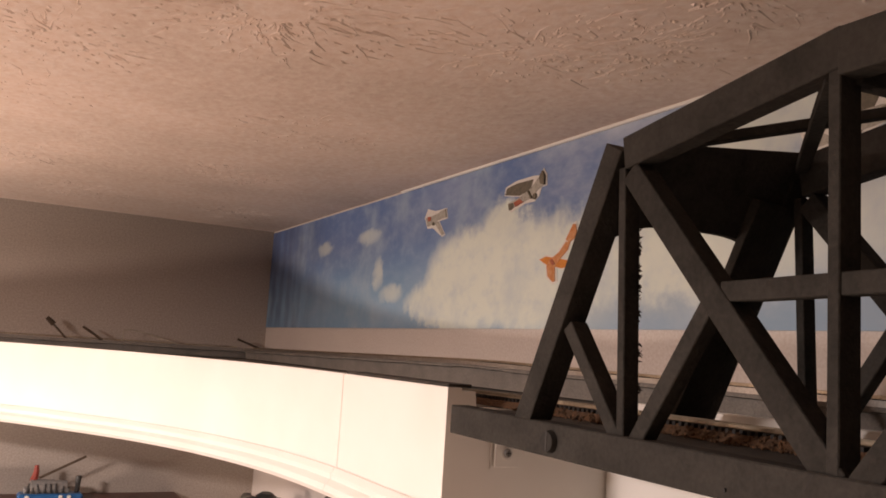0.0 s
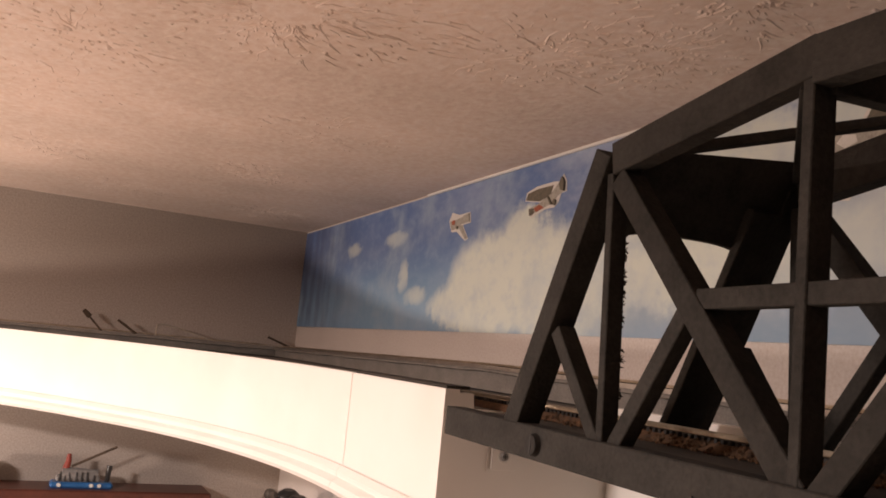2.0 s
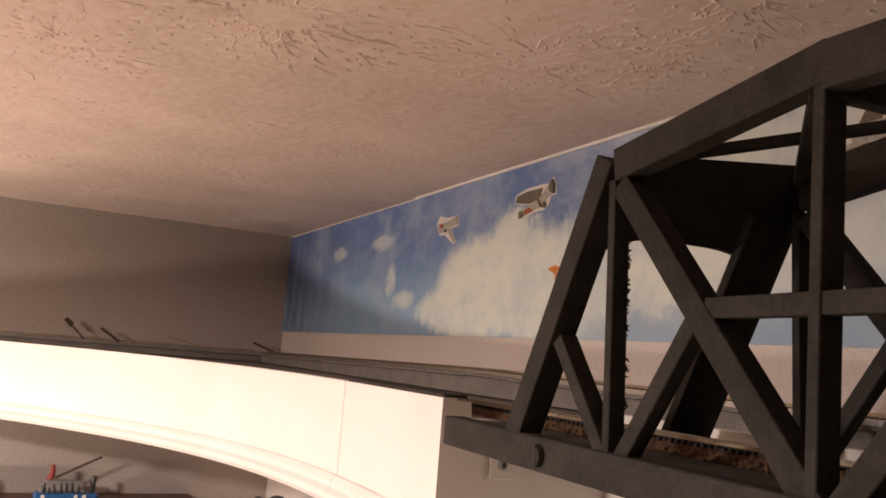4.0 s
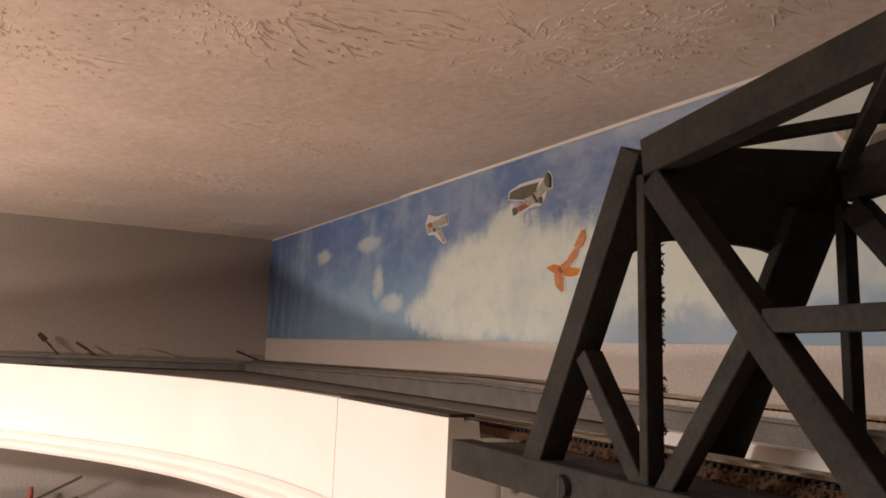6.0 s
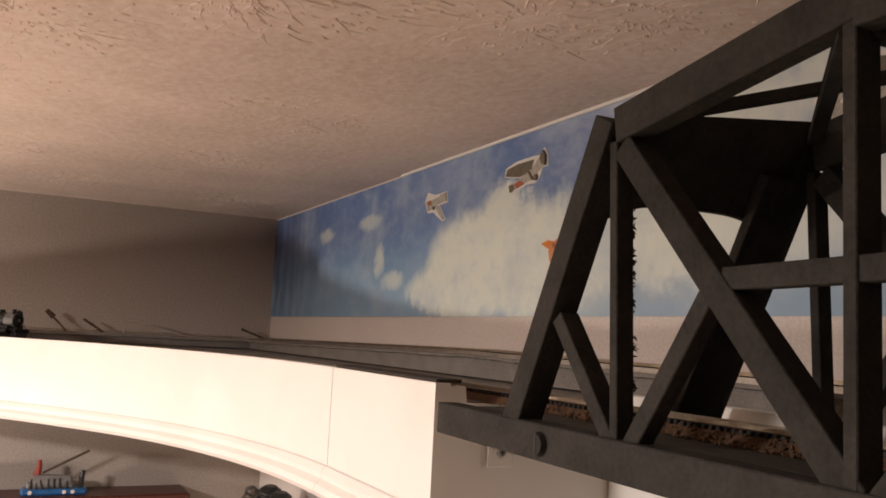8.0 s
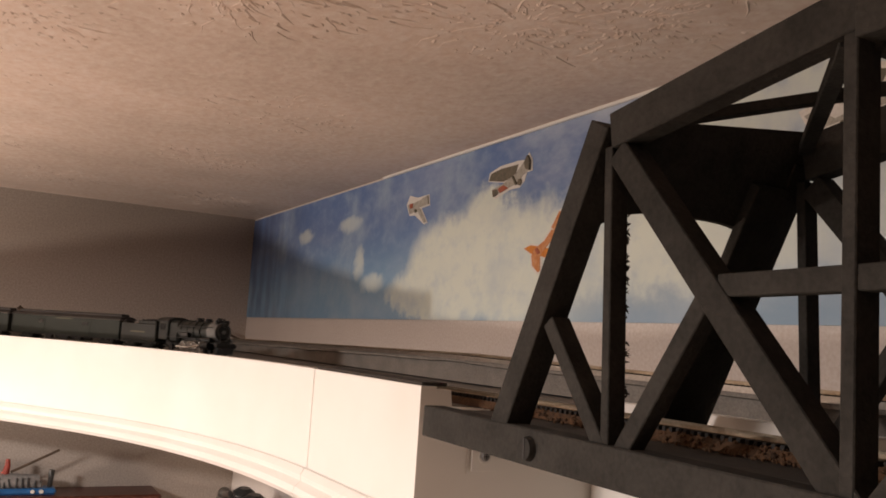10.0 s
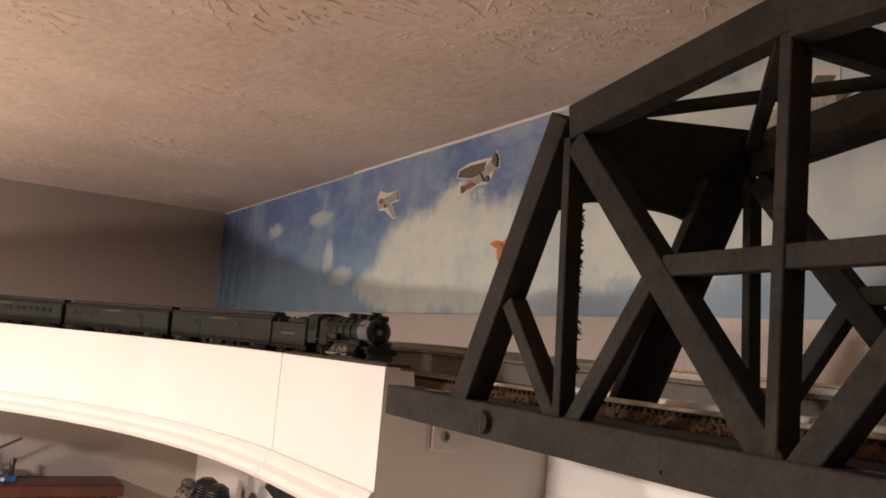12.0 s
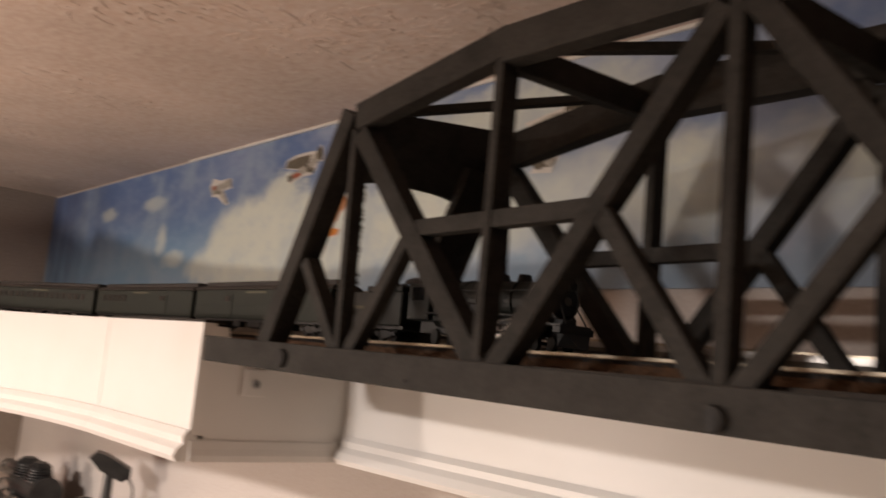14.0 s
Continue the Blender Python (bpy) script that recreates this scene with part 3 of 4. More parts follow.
def truss_bridge():
    br = thing("truss_bridge", pose(0, 0, 0), "dark grey painted wooden through-truss model railway bridge", "bridge")
    mirror = lambda x: 2 * B3 - x
    apex = (2.0815, 2.282)
    top2 = (B2, 2.3140)
    mid = 2.181
    for y in (NEAR_Y, FAR_Y):
        xm, zm = mirror(1.856), (ZB0 + ZB1) / 2
        part("bottom_chord", beam((1.856, zm + 0.004), (xm, zm + 0.004 - SAG * (xm - 1.856)), ZB1 - ZB0, y, 0.020, bevel=0.001), M_BRIDGE, br)
        for side in (0, 1):
            X = (lambda v: v) if side == 0 else mirror
            skew = SKEW if y == FAR_Y else 0.0
            f = lambda pt: (X(pt[0]) + skew, pt[1])
            yi = y + (0.002 if y == NEAR_Y else -0.002)
            part("end_post", beam(f((1.9725, ZB1 - 0.003)), f((2.0785, 2.2900)), 0.0205, yi, 0.022, ext=0.003), M_BRIDGE, br)
            up, deep = (0.0065, 0.0330) if y == FAR_Y else (0.0, 0.0242)
            part("top_chord", beam(f((2.0945, 2.2865 + up)), f((top2[0], top2[1] + up)), deep, y, 0.0165, 0.004), M_BRIDGE, br)
            part("top_chord", beam(f((B2 + 0.001, 2.3118 + up)), f((B3, 2.3118 + up)), deep + 0.0035, y, 0.0175), M_BRIDGE, br)
            part("post", beam(f((2.0955, ZB1 - 0.004)), f((2.0870, 2.276)), 0.0078, y + 0.0010, 0.0140), M_BRIDGE, br)
            part("post", beam(f((B2 - 0.001, ZB1 - 0.004)), f((B2 - 0.002, 2.302)), 0.0080, y + 0.0018, 0.0180), M_BRIDGE, br)
            part("diagonal", beam(f((2.0960, 2.2720)), f((2.2630, ZB1 + 0.002)), 0.0185, y + 0.0018, 0.0172), M_BRIDGE, br)
            part("sub_strut", beam(f((2.0280, 2.1600)), f((2.0880, ZB1 + 0.002)), 0.0118, y + 0.0018, 0.0160), M_BRIDGE, br)
            part("sub_strut", beam(f((2.1115, ZB1)), f((2.1765, 2.1745)), 0.0125, y, 0.0128), M_BRIDGE, br)
            part("mid_chord", beam(f((2.1860, mid)), f((2.3620, mid + 0.003)), 0.0128, y, 0.0118), M_BRIDGE, br)
            part("diagonal", beam(f((2.2880, ZB1)), f((B3 - 0.009, 2.2960)), 0.0158, y + 0.0018, 0.0178), M_BRIDGE, br)
            part("sub_strut", beam(f((2.3670, 2.1830)), f((B3 - 0.014, ZB1)), 0.0130, y, 0.0125), M_BRIDGE, br)
        e = SKEW if y == FAR_Y else 0.0
        part("post", beam((B3 + e, ZB1 - 0.004), (B3 + e, 2.300), 0.0098, y, 0.0152), M_BRIDGE, br)
    # sloping portals with an arched opening
    for side in (0, 1):
        X = (lambda v: v) if side == 0 else mirror
        bm = bmesh.new()
        y0, y1 = NEAR_Y + 0.004, FAR_Y - 0.004
        lowz, crown = 2.222, 2.242
        tip = lambda y: 2.296 + 0.015 * (y - y0) / (y1 - y0)
        cols = []
        k = 24
        for i in range(k + 1):
            u = i / k
            y = y0 + (y1 - y0) * u
            zz = lowz + (crown - lowz) * (1 - abs(2 * u - 1) ** 3.5)
            cols.append((y, zz))
        def slope_x(z):
            return FOOT + (apex[0] - FOOT) * (z - ZB1) / (apex[1] - ZB1)
        rows = []
        for y, zz in cols:
            row = []
            for th in (-0.003, 0.003):
                for z in (zz, tip(y)):
                    row.append(bm.verts.new((X(slope_x(z) + th) + SKEW * (y - y0) / (y1 - y0), y, z)))
            rows.append(row)
        for a, c in zip(rows, rows[1:]):
            bm.faces.new((a[0], a[1], c[1], c[0]))
            bm.faces.new((a[2], c[2], c[3], a[3]))
            bm.faces.new((a[0], c[0], c[2], a[2]))
            bm.faces.new((a[1], a[3], c[3], c[1]))
        bm.faces.new((rows[0][0], rows[0][2], rows[0][3], rows[0][1]))
        bm.faces.new((rows[-1][0], rows[-1][1], rows[-1][3], rows[-1][2]))
        part("portal_plate", bm, M_BRIDGE, br)
        for y in (FAR_Y - 0.0275,):
            part("portal_leg", beam((X(1.9830) + SKEW, ZB1 - 0.002), (X(2.0790) + SKEW, 2.2700), 0.0090, y, 0.033), M_BRIDGE, br)
    # bracing between the top chords
    def cross(p, q, w, h):
        p, q = Vector(p), Vector(q)
        d = q - p
        m = Matrix.Translation((p + q) / 2) @ d.to_track_quat("X", "Z").to_matrix().to_4x4()
        bm = box((-d.length / 2, -w / 2, -h / 2), (d.length / 2, w / 2, h / 2), 0.0006)
        bm.transform(m)
        return bm
    for x, z in ((B2, 2.306), (B3, 2.306), (mirror(B2), 2.306)):
        part("cross_strut", cross((x, NEAR_Y + 0.006, z), (x + SKEW, FAR_Y - 0.006, z), 0.012, 0.022), M_BRIDGE, br)
    tops = [(2.096, 2.288), (B2, 2.309), (B3, 2.309), (mirror(B2), 2.309), (mirror(2.096), 2.288)]
    for (xa, za), (xb, zb) in zip(tops, tops[1:]):
        part("lateral_brace", cross((xa + 0.006, NEAR_Y, za), (xb - 0.006 + SKEW, FAR_Y, zb + 0.014), 0.010, 0.007), M_BRIDGE, br)
        part("lateral_brace", cross((xa + 0.002, FAR_Y, za + 0.010), (xb - 0.008, NEAR_Y, zb - 0.008), 0.010, 0.007), M_BRIDGE, br)
    part("deck", box((1.848, NEAR_Y + 0.0112, ZB0 + 0.006), (mirror(1.848), FAR_Y - 0.0112, SHELF - 0.0004)), M_DECK, br)
    # slotted bolts through the lower chord
    for x, z, r in ((2.019, 2.0700, 0.0090), (B3 + 0.001, 2.0615, 0.0078)):
        b = part("bolt", cyl((x, NEAR_Y - 0.0098, z), (x, NEAR_Y - 0.0145, z), r, 24, r * 0.86), M_IRON, br, "slotted round bolt head")
        part("slot", box((x - 0.0011, NEAR_Y - 0.0148, z - r * 0.8), (x + 0.0011, NEAR_Y - 0.0143, z + r * 0.8)), M_TIE, b)
    for x, z in ((2.198, 2.0625),):
        part("nail", cyl((x, NEAR_Y - 0.0098, z), (x, NEAR_Y - 0.0112, z), 0.0012, 10), M_TIE, br)
    part("scarf_joint", beam((2.2590, 2.0795), (2.2535, 2.0700), 0.0006, NEAR_Y, 0.0204, ext=-0.0095, bevel=0), M_TIE, br)
    # frayed fibres on the edges of two posts
    rnd = random.Random(11)
    bm = bmesh.new()
    for i in range(60):
        z = rnd.choice((2.115, 2.14, 2.168, 2.185, 2.20, 2.215, 2.225)) + rnd.gauss(0, 0.004)
        x = 2.0955 - (z - 2.0775) * 0.0428 + 0.0034
        y = NEAR_Y + 0.0080
        r = rnd.uniform(0.0003, 0.0012)
        add_cyl(bm, (x, y, z), (x + rnd.random() ** 1.5 * 0.0042, y + rnd.uniform(-0.001, 0.0015), z + rnd.uniform(-0.0025, 0.0025)), r, 5, r * 0.2)
    part("splintered_edge", bm, M_BRIDGE, br)


truss_bridge()


def wall_bracket():
    t = thing("screw_plate", pose(END_X, -0.281, 2.037), "small white plate with a crosshead screw on the shelf end", "plate")
    part("plate", box((0, -0.014, -0.014), (0.0025, 0.014, 0.016), 0.0006), M_WHITE, t)
    part("edge_line", box((-0.0002, -0.0185, -0.016), (0.0004, -0.0180, 0.018)), M_CREAM, t)
    part("washer", cyl((0.0025, 0, 0), (0.0035, 0, 0), 0.0066, 24), M_CARD, t)
    s = part("screw", cyl((0.0035, 0, 0), (0.0058, 0, 0), 0.0048, 20, 0.0036), M_TOYGREY, t)
    part("slot", box((0.0057, -0.0028, -0.0005), (0.0060, 0.0028, 0.0005)), M_TIE, s)
    part("slot", box((0.0057, -0.0005, -0.0028), (0.0060, 0.0005, 0.0028)), M_TIE, s)


wall_bracket()


# ---- aircraft cut-outs on the mural ----
def cutout(name, label, x, z, turn, size, pieces):
    """A card aircraft: each piece is an outline in units of size, with its colour."""
    t = thing(name, pose(x, -0.0032, z, 0, turn, 0), label, "paper cut-out", "aircraft cut-outs on the mural")
    for i, (pname, pts, material) in enumerate(pieces):
        lift = 0.0006 + 0.0005 * i
        part(pname, prism([(u * size, v * size) for u, v in pts], 1, -lift, 0.0), material, t)


def outline(pts, grow):
    cx, cy = sum(p[0] for p in pts) / len(pts), sum(p[1] for p in pts) / len(pts)
    return [(cx + (u - cx) * (1 + grow) + 0.0, cy + (v - cy) * (1 + grow)) for u, v in pts]


def ring(cx, cy, r, n=14):
    return [(cx + r * math.cos(2 * math.pi * i / n), cy + r * math.sin(2 * math.pi * i / n)) for i in range(n)]


def aircraft():
    # grey biplane
    cutout("paper_aircraft", "small grey paper biplane cut-out on the sky mural", 1.093, 2.389, 0, 0.001,
           [("card", [(-54, 12), (-42, 29), (-8, 21), (38, 22), (44, 1), (10, -1), (38, -30), (25, -33), (-16, -12), (-39, -11)], M_CARD),
            ("fuselage", [(-49, 11), (-26, 12), (13, 16), (37, 8), (35, 4), (3, 1), (-28, -7), (-39, -7)], M_PGREY),
            ("wing", [(-11, 0), (6, -1), (33, -28), (25, -30)], M_PGREY), ("cowling", [(-39, 12), (-26, 12), (-25, 3), (-37, 3)], M_PRED),
            ("tailplane", [(13, 17), (35, 20), (40, 3), (22, 5)], M_PGREY), ("wheel", ring(-12, -4, 3.5), M_OLIVE)])
    # khaki biplane with a broad upper wing
    cutout("paper_aircraft", "khaki and red paper biplane cut-out on the sky mural", 1.409, 2.407, 0, 0.001,
           [("card", [(-71, -1), (-67, 13), (-35, 20), (15, 21), (36, 19), (44, 30), (54, 18), (56, 0), (41, -1), (35, -14), (22, -22), (-4, -22), (-48, -32), (-57, -17), (-21, -9)], M_CARD),
            ("wing", [(-68, 0), (-62, 11), (-30, 15), (17, 15), (9, -1), (-23, -7)], M_OLIVE),
            ("fuselage", [(-52, -28), (-55, -16), (-23, -10), (11, 1), (32, 16), (46, 17), (50, 3), (29, -5), (16, -15), (-17, -20)], M_PGREY),
            ("cowling", [(-52, -28), (-55, -17), (-40, -17), (-36, -24), (-46, -28)], M_OLIVE), ("panel", [(-38, -17), (-21, -13), (-8, -19), (-31, -24)], M_PRED),
            ("wheel", ring(24, -14, 5), M_OLIVE), ("strut", [(2, -2), (6, -2), (18, -16), (14, -17)], M_OLIVE), ("tail", [(36, 15), (44, 25), (51, 16), (51, 1), (41, 4)], M_OLIVE)])
    # orange monoplane
    cutout("paper_aircraft", "orange paper aircraft cut-out on the sky mural", 1.512, 2.291, 0, 0.001,
           [("card", [(-60, -1), (-42, 5), (-18, 1), (4, 21), (26, 48), (34, 50), (42, 34), (38, 21), (22, 16), (17, 5), (8, -3), (29, -8), (25, -20), (5, -22), (-11, -18), (-7, -39), (-21, -43), (-38, -31), (-41, -14)], M_CARD),
            ("wing", [(-58, -2), (-40, 2), (26, -9), (21, -17), (2, -19), (-38, -11)], M_ORANGE),
            ("fuselage", [(-37, -14), (-29, -4), (-6, 6), (11, 21), (22, 20), (16, 8), (0, -3), (-15, -16), (-13, -37), (-19, -39), (-33, -29)], M_PRUST),
            ("tail", [(11, 24), (28, 46), (34, 45), (37, 33), (32, 24), (20, 19)], M_PRUST), ("stripe", [(-28, -5), (-22, -3), (-14, -11), (-20, -13)], M_PRED)])
    # large grey twin, partly behind the bridge
    wing = [(-0.75, -0.95), (-0.25, -1.0), (0.72, 0.62), (0.30, 0.72)]
    fus = [(-1.05, 0.10), (-0.75, -0.22), (0.85, 0.02), (1.20, 0.30), (0.75, 0.36), (-0.35, 0.30)]
    cutout("paper_aircraft", "large grey twin-engined paper aircraft cut-out on the mural", 2.004, 2.386, 0, 0.052,
           [("card", outline([(-0.85, -1.05), (-0.2, -1.1), (0.35, -0.15), (1.25, 0.22), (1.2, 0.42), (0.78, 0.45), (0.78, 0.72), (0.25, 0.80), (0.0, 0.4), (-1.15, 0.22), (-0.85, -0.30), (-0.45, -0.35)], 0.04), M_CARD),
            ("wing", wing, M_OLIVE), ("fuselage", fus, M_PGREY),
            ("canopy", [(-0.55, 0.05), (-0.35, -0.08), (-0.05, 0.0), (-0.1, 0.16), (-0.4, 0.2)], M_CARD),
            ("engine", ring(-0.62, -0.86, 0.17), M_OLIVE), ("engine", ring(-0.26, -0.82, 0.17), M_PGREY), ("tail", [(0.8, 0.05), (1.16, 0.28), (1.0, 0.34), (0.75, 0.3)], M_OLIVE)])


aircraft()


# ---- the train (local: x ahead, z up from the rail head) ----
def wheel_pair(bm, x, r, w=0.0072):
    for s in (-1, 1):
        add_cyl(bm, (x, s * w, r), (x, s * (w + 0.0022), r), r, 18)
        add_cyl(bm, (x, s * (w - 0.0008), r), (x, s * w, r), r + 0.0007, 18)
    add_cyl(bm, (x, -w, r), (x, w, r), 0.0012, 8)


def truck(parent, x, axles, r, length):
    bm = bmesh.new()
    for s in (-1, 1):
        y = s * 0.0122
        add_box(bm, (x - length / 2, y - 0.0010, r - 0.0008), (x + length / 2, y + 0.0010, r + 0.0024), 0.0003)
        add_box(bm, (x - length * 0.22, y - 0.0012, r - 0.0028), (x + length * 0.22, y + 0.0012, r + 0.0034), 0.0003)
        for a in axles:
            add_box(bm, (x + a - 0.002, y - 0.0016, r - 0.002), (x + a + 0.002, y + 0.0016, r + 0.002), 0.0003)
    add_box(bm, (x - 0.003, -0.012, r), (x + 0.003, 0.012, r + 0.003))
    tr = part("truck", bm, M_LOCO, parent)
    for a in axles:
        wb = bmesh.new()
        wheel_pair(wb, x + a, r)
        part("wheelset", wb, M_IRON, tr)


def locomotive():
    t = thing("steam_locomotive", pose(0, 0, 0), "dark green and black model steam locomotive with graphite smokebox", "locomotive")
    L = 0.255      # pilot at x = 0, cab rear at -0.245
    bz, br = 0.0335, 0.0135
    # boiler tapers back to the firebox
    bm = cyl((-0.172, 0, bz), (-0.060, 0, bz), br + 0.0012, 32, br)
    part("boiler", bm, M_BOILER, t, smooth=False)
    for x in (-0.085, -0.110, -0.135, -0.160):
        part("boiler_band", cyl((x, 0, bz), (x + 0.002, 0, bz), br + 0.0016, 32), M_BOILER, t)
    part("smokebox", cyl((-0.060, 0, bz), (-0.028, 0, bz), br + 0.0002, 32), M_SMOKE, t, "graphite grey smokebox")
    d = part("smokebox_door", cyl((-0.028, 0, bz), (-0.0245, 0, bz), br - 0.001, 32, br - 0.004), M_LOCO, t)
    part("headlight", cyl((-0.028, 0, bz + 0.010), (-0.018, 0, bz + 0.010), 0.0032, 16), M_LOCO, t)
    part("bell", cyl((-0.027, 0, bz + 0.0145), (-0.027, 0, bz + 0.0195), 0.0024, 12, 0.0014), M_LOCO, t)
    part("number_plate", cyl((-0.0245, 0, bz), (-0.0238, 0, bz), 0.003, 16), M_SMOKE, t)
    part("stack", cyl((-0.043, 0, bz + br - 0.002), (-0.043, 0, bz + br + 0.0065), 0.0040, 20, 0.0046), M_LOCO, t)
    part("sand_dome", cyl((-0.085, 0, bz + br - 0.002), (-0.085, 0, bz + br + 0.0050), 0.0072, 20, 0.0050), M_LOCO, t)
    part("steam_dome", cyl((-0.118, 0, bz + br - 0.002), (-0.118, 0, bz + br + 0.0055), 0.0078, 20, 0.0054), M_LOCO, t)
    part("feedwater_heater", cyl((-0.034, -0.011, bz + br + 0.0005), (-0.034, 0.011, bz + br + 0.0005), 0.0032, 16), M_LOCO, t)
    for s in (-1, 1):
        part("handrail", cyl((-0.165, s * (br + 0.0012), bz + 0.006), (-0.035, s * (br + 0.0012), bz + 0.006), 0.0005, 6), M_LOCO, t)
    part("firebox", box((-0.205, -0.0145, 0.013), (-0.168, 0.0145, bz + 0.0135), 0.004), M_BOILER, t)
    cab = part("cab", box((-0.243, -0.0172, 0.017), (-0.205, 0.0172, 0.0470), 0.001), M_BOILER, t)
    for s in (-1, 1):
        part("cab_window", box((-0.236, s * 0.0173 - 0.0002, 0.032), (-0.214, s * 0.0173 + 0.0002, 0.042)), M_PANE, cab)
    roof = [(0.0185 * math.sin(a), 0.0445 + 0.0070 * math.cos(a)) for a in [radians(k) for k in range(-90, 91, 15)]]
    part("cab_roof", prism(roof, 0, -0.250, -0.200), M_LOCO, t)
    bm = bmesh.new()
    for s in (-1, 1):
        add_box(bm, (-0.205, s * 0.0165 - 0.0035, 0.0215), (-0.045, s * 0.0165 + 0.0025, 0.0228), 0.0003)
        add_box(bm, (-0.150, s * 0.0155 - 0.003, 0.0235), (-0.120, s * 0.0155 + 0.003, 0.030), 0.001)
    part("running_board", bm, M_LOCO, t)
    part("frame", box((-0.235, -0.0068, 0.008), (-0.020, 0.0068, 0.0215), 0.0005), M_LOCO, t)
    for s in (-1, 1):
        part("cylinder", cyl((-0.066, s * 0.0150, 0.0135), (-0.038, s * 0.0150, 0.0135), 0.0060, 20), M_LOCO, t)
        part("valve_chest", cyl((-0.068, s * 0.0150, 0.0215), (-0.036, s * 0.0150, 0.0215), 0.0036, 16), M_LOCO, t)
        bm = box((-0.172, s * 0.0132 - 0.0006, 0.0075), (-0.092, s * 0.0132 + 0.0006, 0.0100), 0.0003)
        part("side_rod", bm, M_BRIGHT, t, "bright metal side rod")
        bm = bmesh.new()
        add_cyl(bm, (-0.066, s * 0.0152, 0.0135), (-0.125, s * 0.0148, 0.0085), 0.0011, 8)
        add_cyl(bm, (-0.075, s * 0.0156, 0.0205), (-0.120, s * 0.0152, 0.0160), 0.0008, 8)
        part("main_rod", bm, M_BRIGHT, t, "bright metal main rod")
    r = 0.0098
    for x in (-0.088, -0.1115, -0.135, -0.1585):
        wb = bmesh.new()
        for s in (-1, 1):
            add_cyl(wb, (0, s * 0.0074, 0), (0, s * 0.0096, 0), r, 24)
            add_cyl(wb, (0, s * 0.0066, 0), (0, s * 0.0074, 0), r + 0.0008, 24)
            add_box(wb, (-0.0016, s * 0.0108 - 0.001, -0.006), (0.0016, s * 0.0108 + 0.001, 0.002))
        add_cyl(wb, (0, -0.0074, 0), (0, 0.0074, 0), 0.0015, 8)
        w = part("driving_wheel", wb, M_WHEEL, t)
        w.location = (x, 0, r)
        for s in (-1, 1):
            tb = bmesh.new()
            ring_in = [tb.verts.new((0.0080 * math.cos(q * math.pi / 12), s * 0.0098, 0.0080 * math.sin(q * math.pi / 12))) for q in range(24)]
            ring_out = [tb.verts.new((r * 0.99 * math.cos(q * math.pi / 12), s * 0.0098, r * 0.99 * math.sin(q * math.pi / 12))) for q in range(24)]
            for q in range(24):
                tb.faces.new((ring_in[q], ring_in[(q + 1) % 24], ring_out[(q + 1) % 24], ring_out[q]))
            bmesh.ops.solidify(tb, geom=tb.faces[:], thickness=0.0003)
            part("tyre", tb, M_BRIGHT, w)
    for x in (-0.030, -0.052):
        wb = bmesh.new()
        wheel_pair(wb, x, 0.0052)
        part("leading_wheel", wb, M_IRON, t)
    wb = bmesh.new()
    wheel_pair(wb, -0.205, 0.0058)
    part("trailing_wheel", wb, M_IRON, t)
    bm = bmesh.new()
    lo = [bm.verts.new(v) for v in ((-0.016, -0.0145, 0.0118), (-0.016, 0.0145, 0.0118), (-0.016, 0.0135, 0.0028), (-0.016, -0.0135, 0.0028))]
    fr = [bm.verts.new(v) for v in ((-0.010, -0.0130, 0.0118), (-0.010, 0.0130, 0.0118), (0.0, 0.0040, 0.0028), (0.0, -0.0040, 0.0028))]
    bm.faces.new(lo)
    bm.faces.new(fr[::-1])
    for i in range(4):
        j = (i + 1) % 4
        bm.faces.new((lo[i], fr[i], fr[j], lo[j]))
    part("pilot", bm, M_LOCO, t)
    part("pilot_beam", box((-0.020, -0.0165, 0.0118), (-0.010, 0.0165, 0.0165), 0.0005), M_LOCO, t)
    part("pilot_deck", box((-0.040, -0.0150, 0.0165), (-0.012, 0.0150, 0.0180)), M_LOCO, t)
    bm = bmesh.new()
    for s in (-1, 1):
        add_cyl(bm, (-0.012, s * 0.0100, 0.0180), (-0.028, s * 0.0060, bz + 0.002), 0.0007, 6)
    part("boiler_brace", bm, M_LOCO, t)
    return t


def tender():
    t = thing("coal_tender", pose(0, 0, 0), "dark green model tender with coal, behind the locomotive", "tender")
    part("tank", box((-0.108, -0.0165, 0.0120), (-0.004, 0.0165, 0.0400), 0.0012), M_BOILER, t)
    part("coal_bunker", box((-0.060, -0.0160, 0.0400), (-0.006, 0.0160, 0.0445), 0.0008), M_BOILER, t)
    bm = bmesh.new()
    rnd = random.Random(2)
    for i in range(90):
        bmesh.ops.create_icosphere(bm, subdivisions=1, radius=rnd.uniform(0.0012, 0.0026), matrix=pose(rnd.uniform(-0.057, -0.009), rnd.uniform(-0.013, 0.013), 0.0445 + rnd.uniform(-0.0005, 0.0015)))
    c = part("coal", bm, M_LOCO, t)
    part("frame", box((-0.111, -0.0150, 0.0095), (-0.001, 0.0150, 0.0122)), M_LOCO, t)
    for s in (-1, 1):
        part("lettering", box((-0.078, s * 0.0166 - 0.0002, 0.0255), (-0.036, s * 0.0166 + 0.0002, 0.0280)), M_GOLD, t, "faded gold lettering bar")
    truck(t, -0.030, (-0.009, 0.009), 0.0052, 0.030)
    truck(t, -0.083, (-0.009, 0.009), 0.0052, 0.030)
    return t


CAR = 0.300


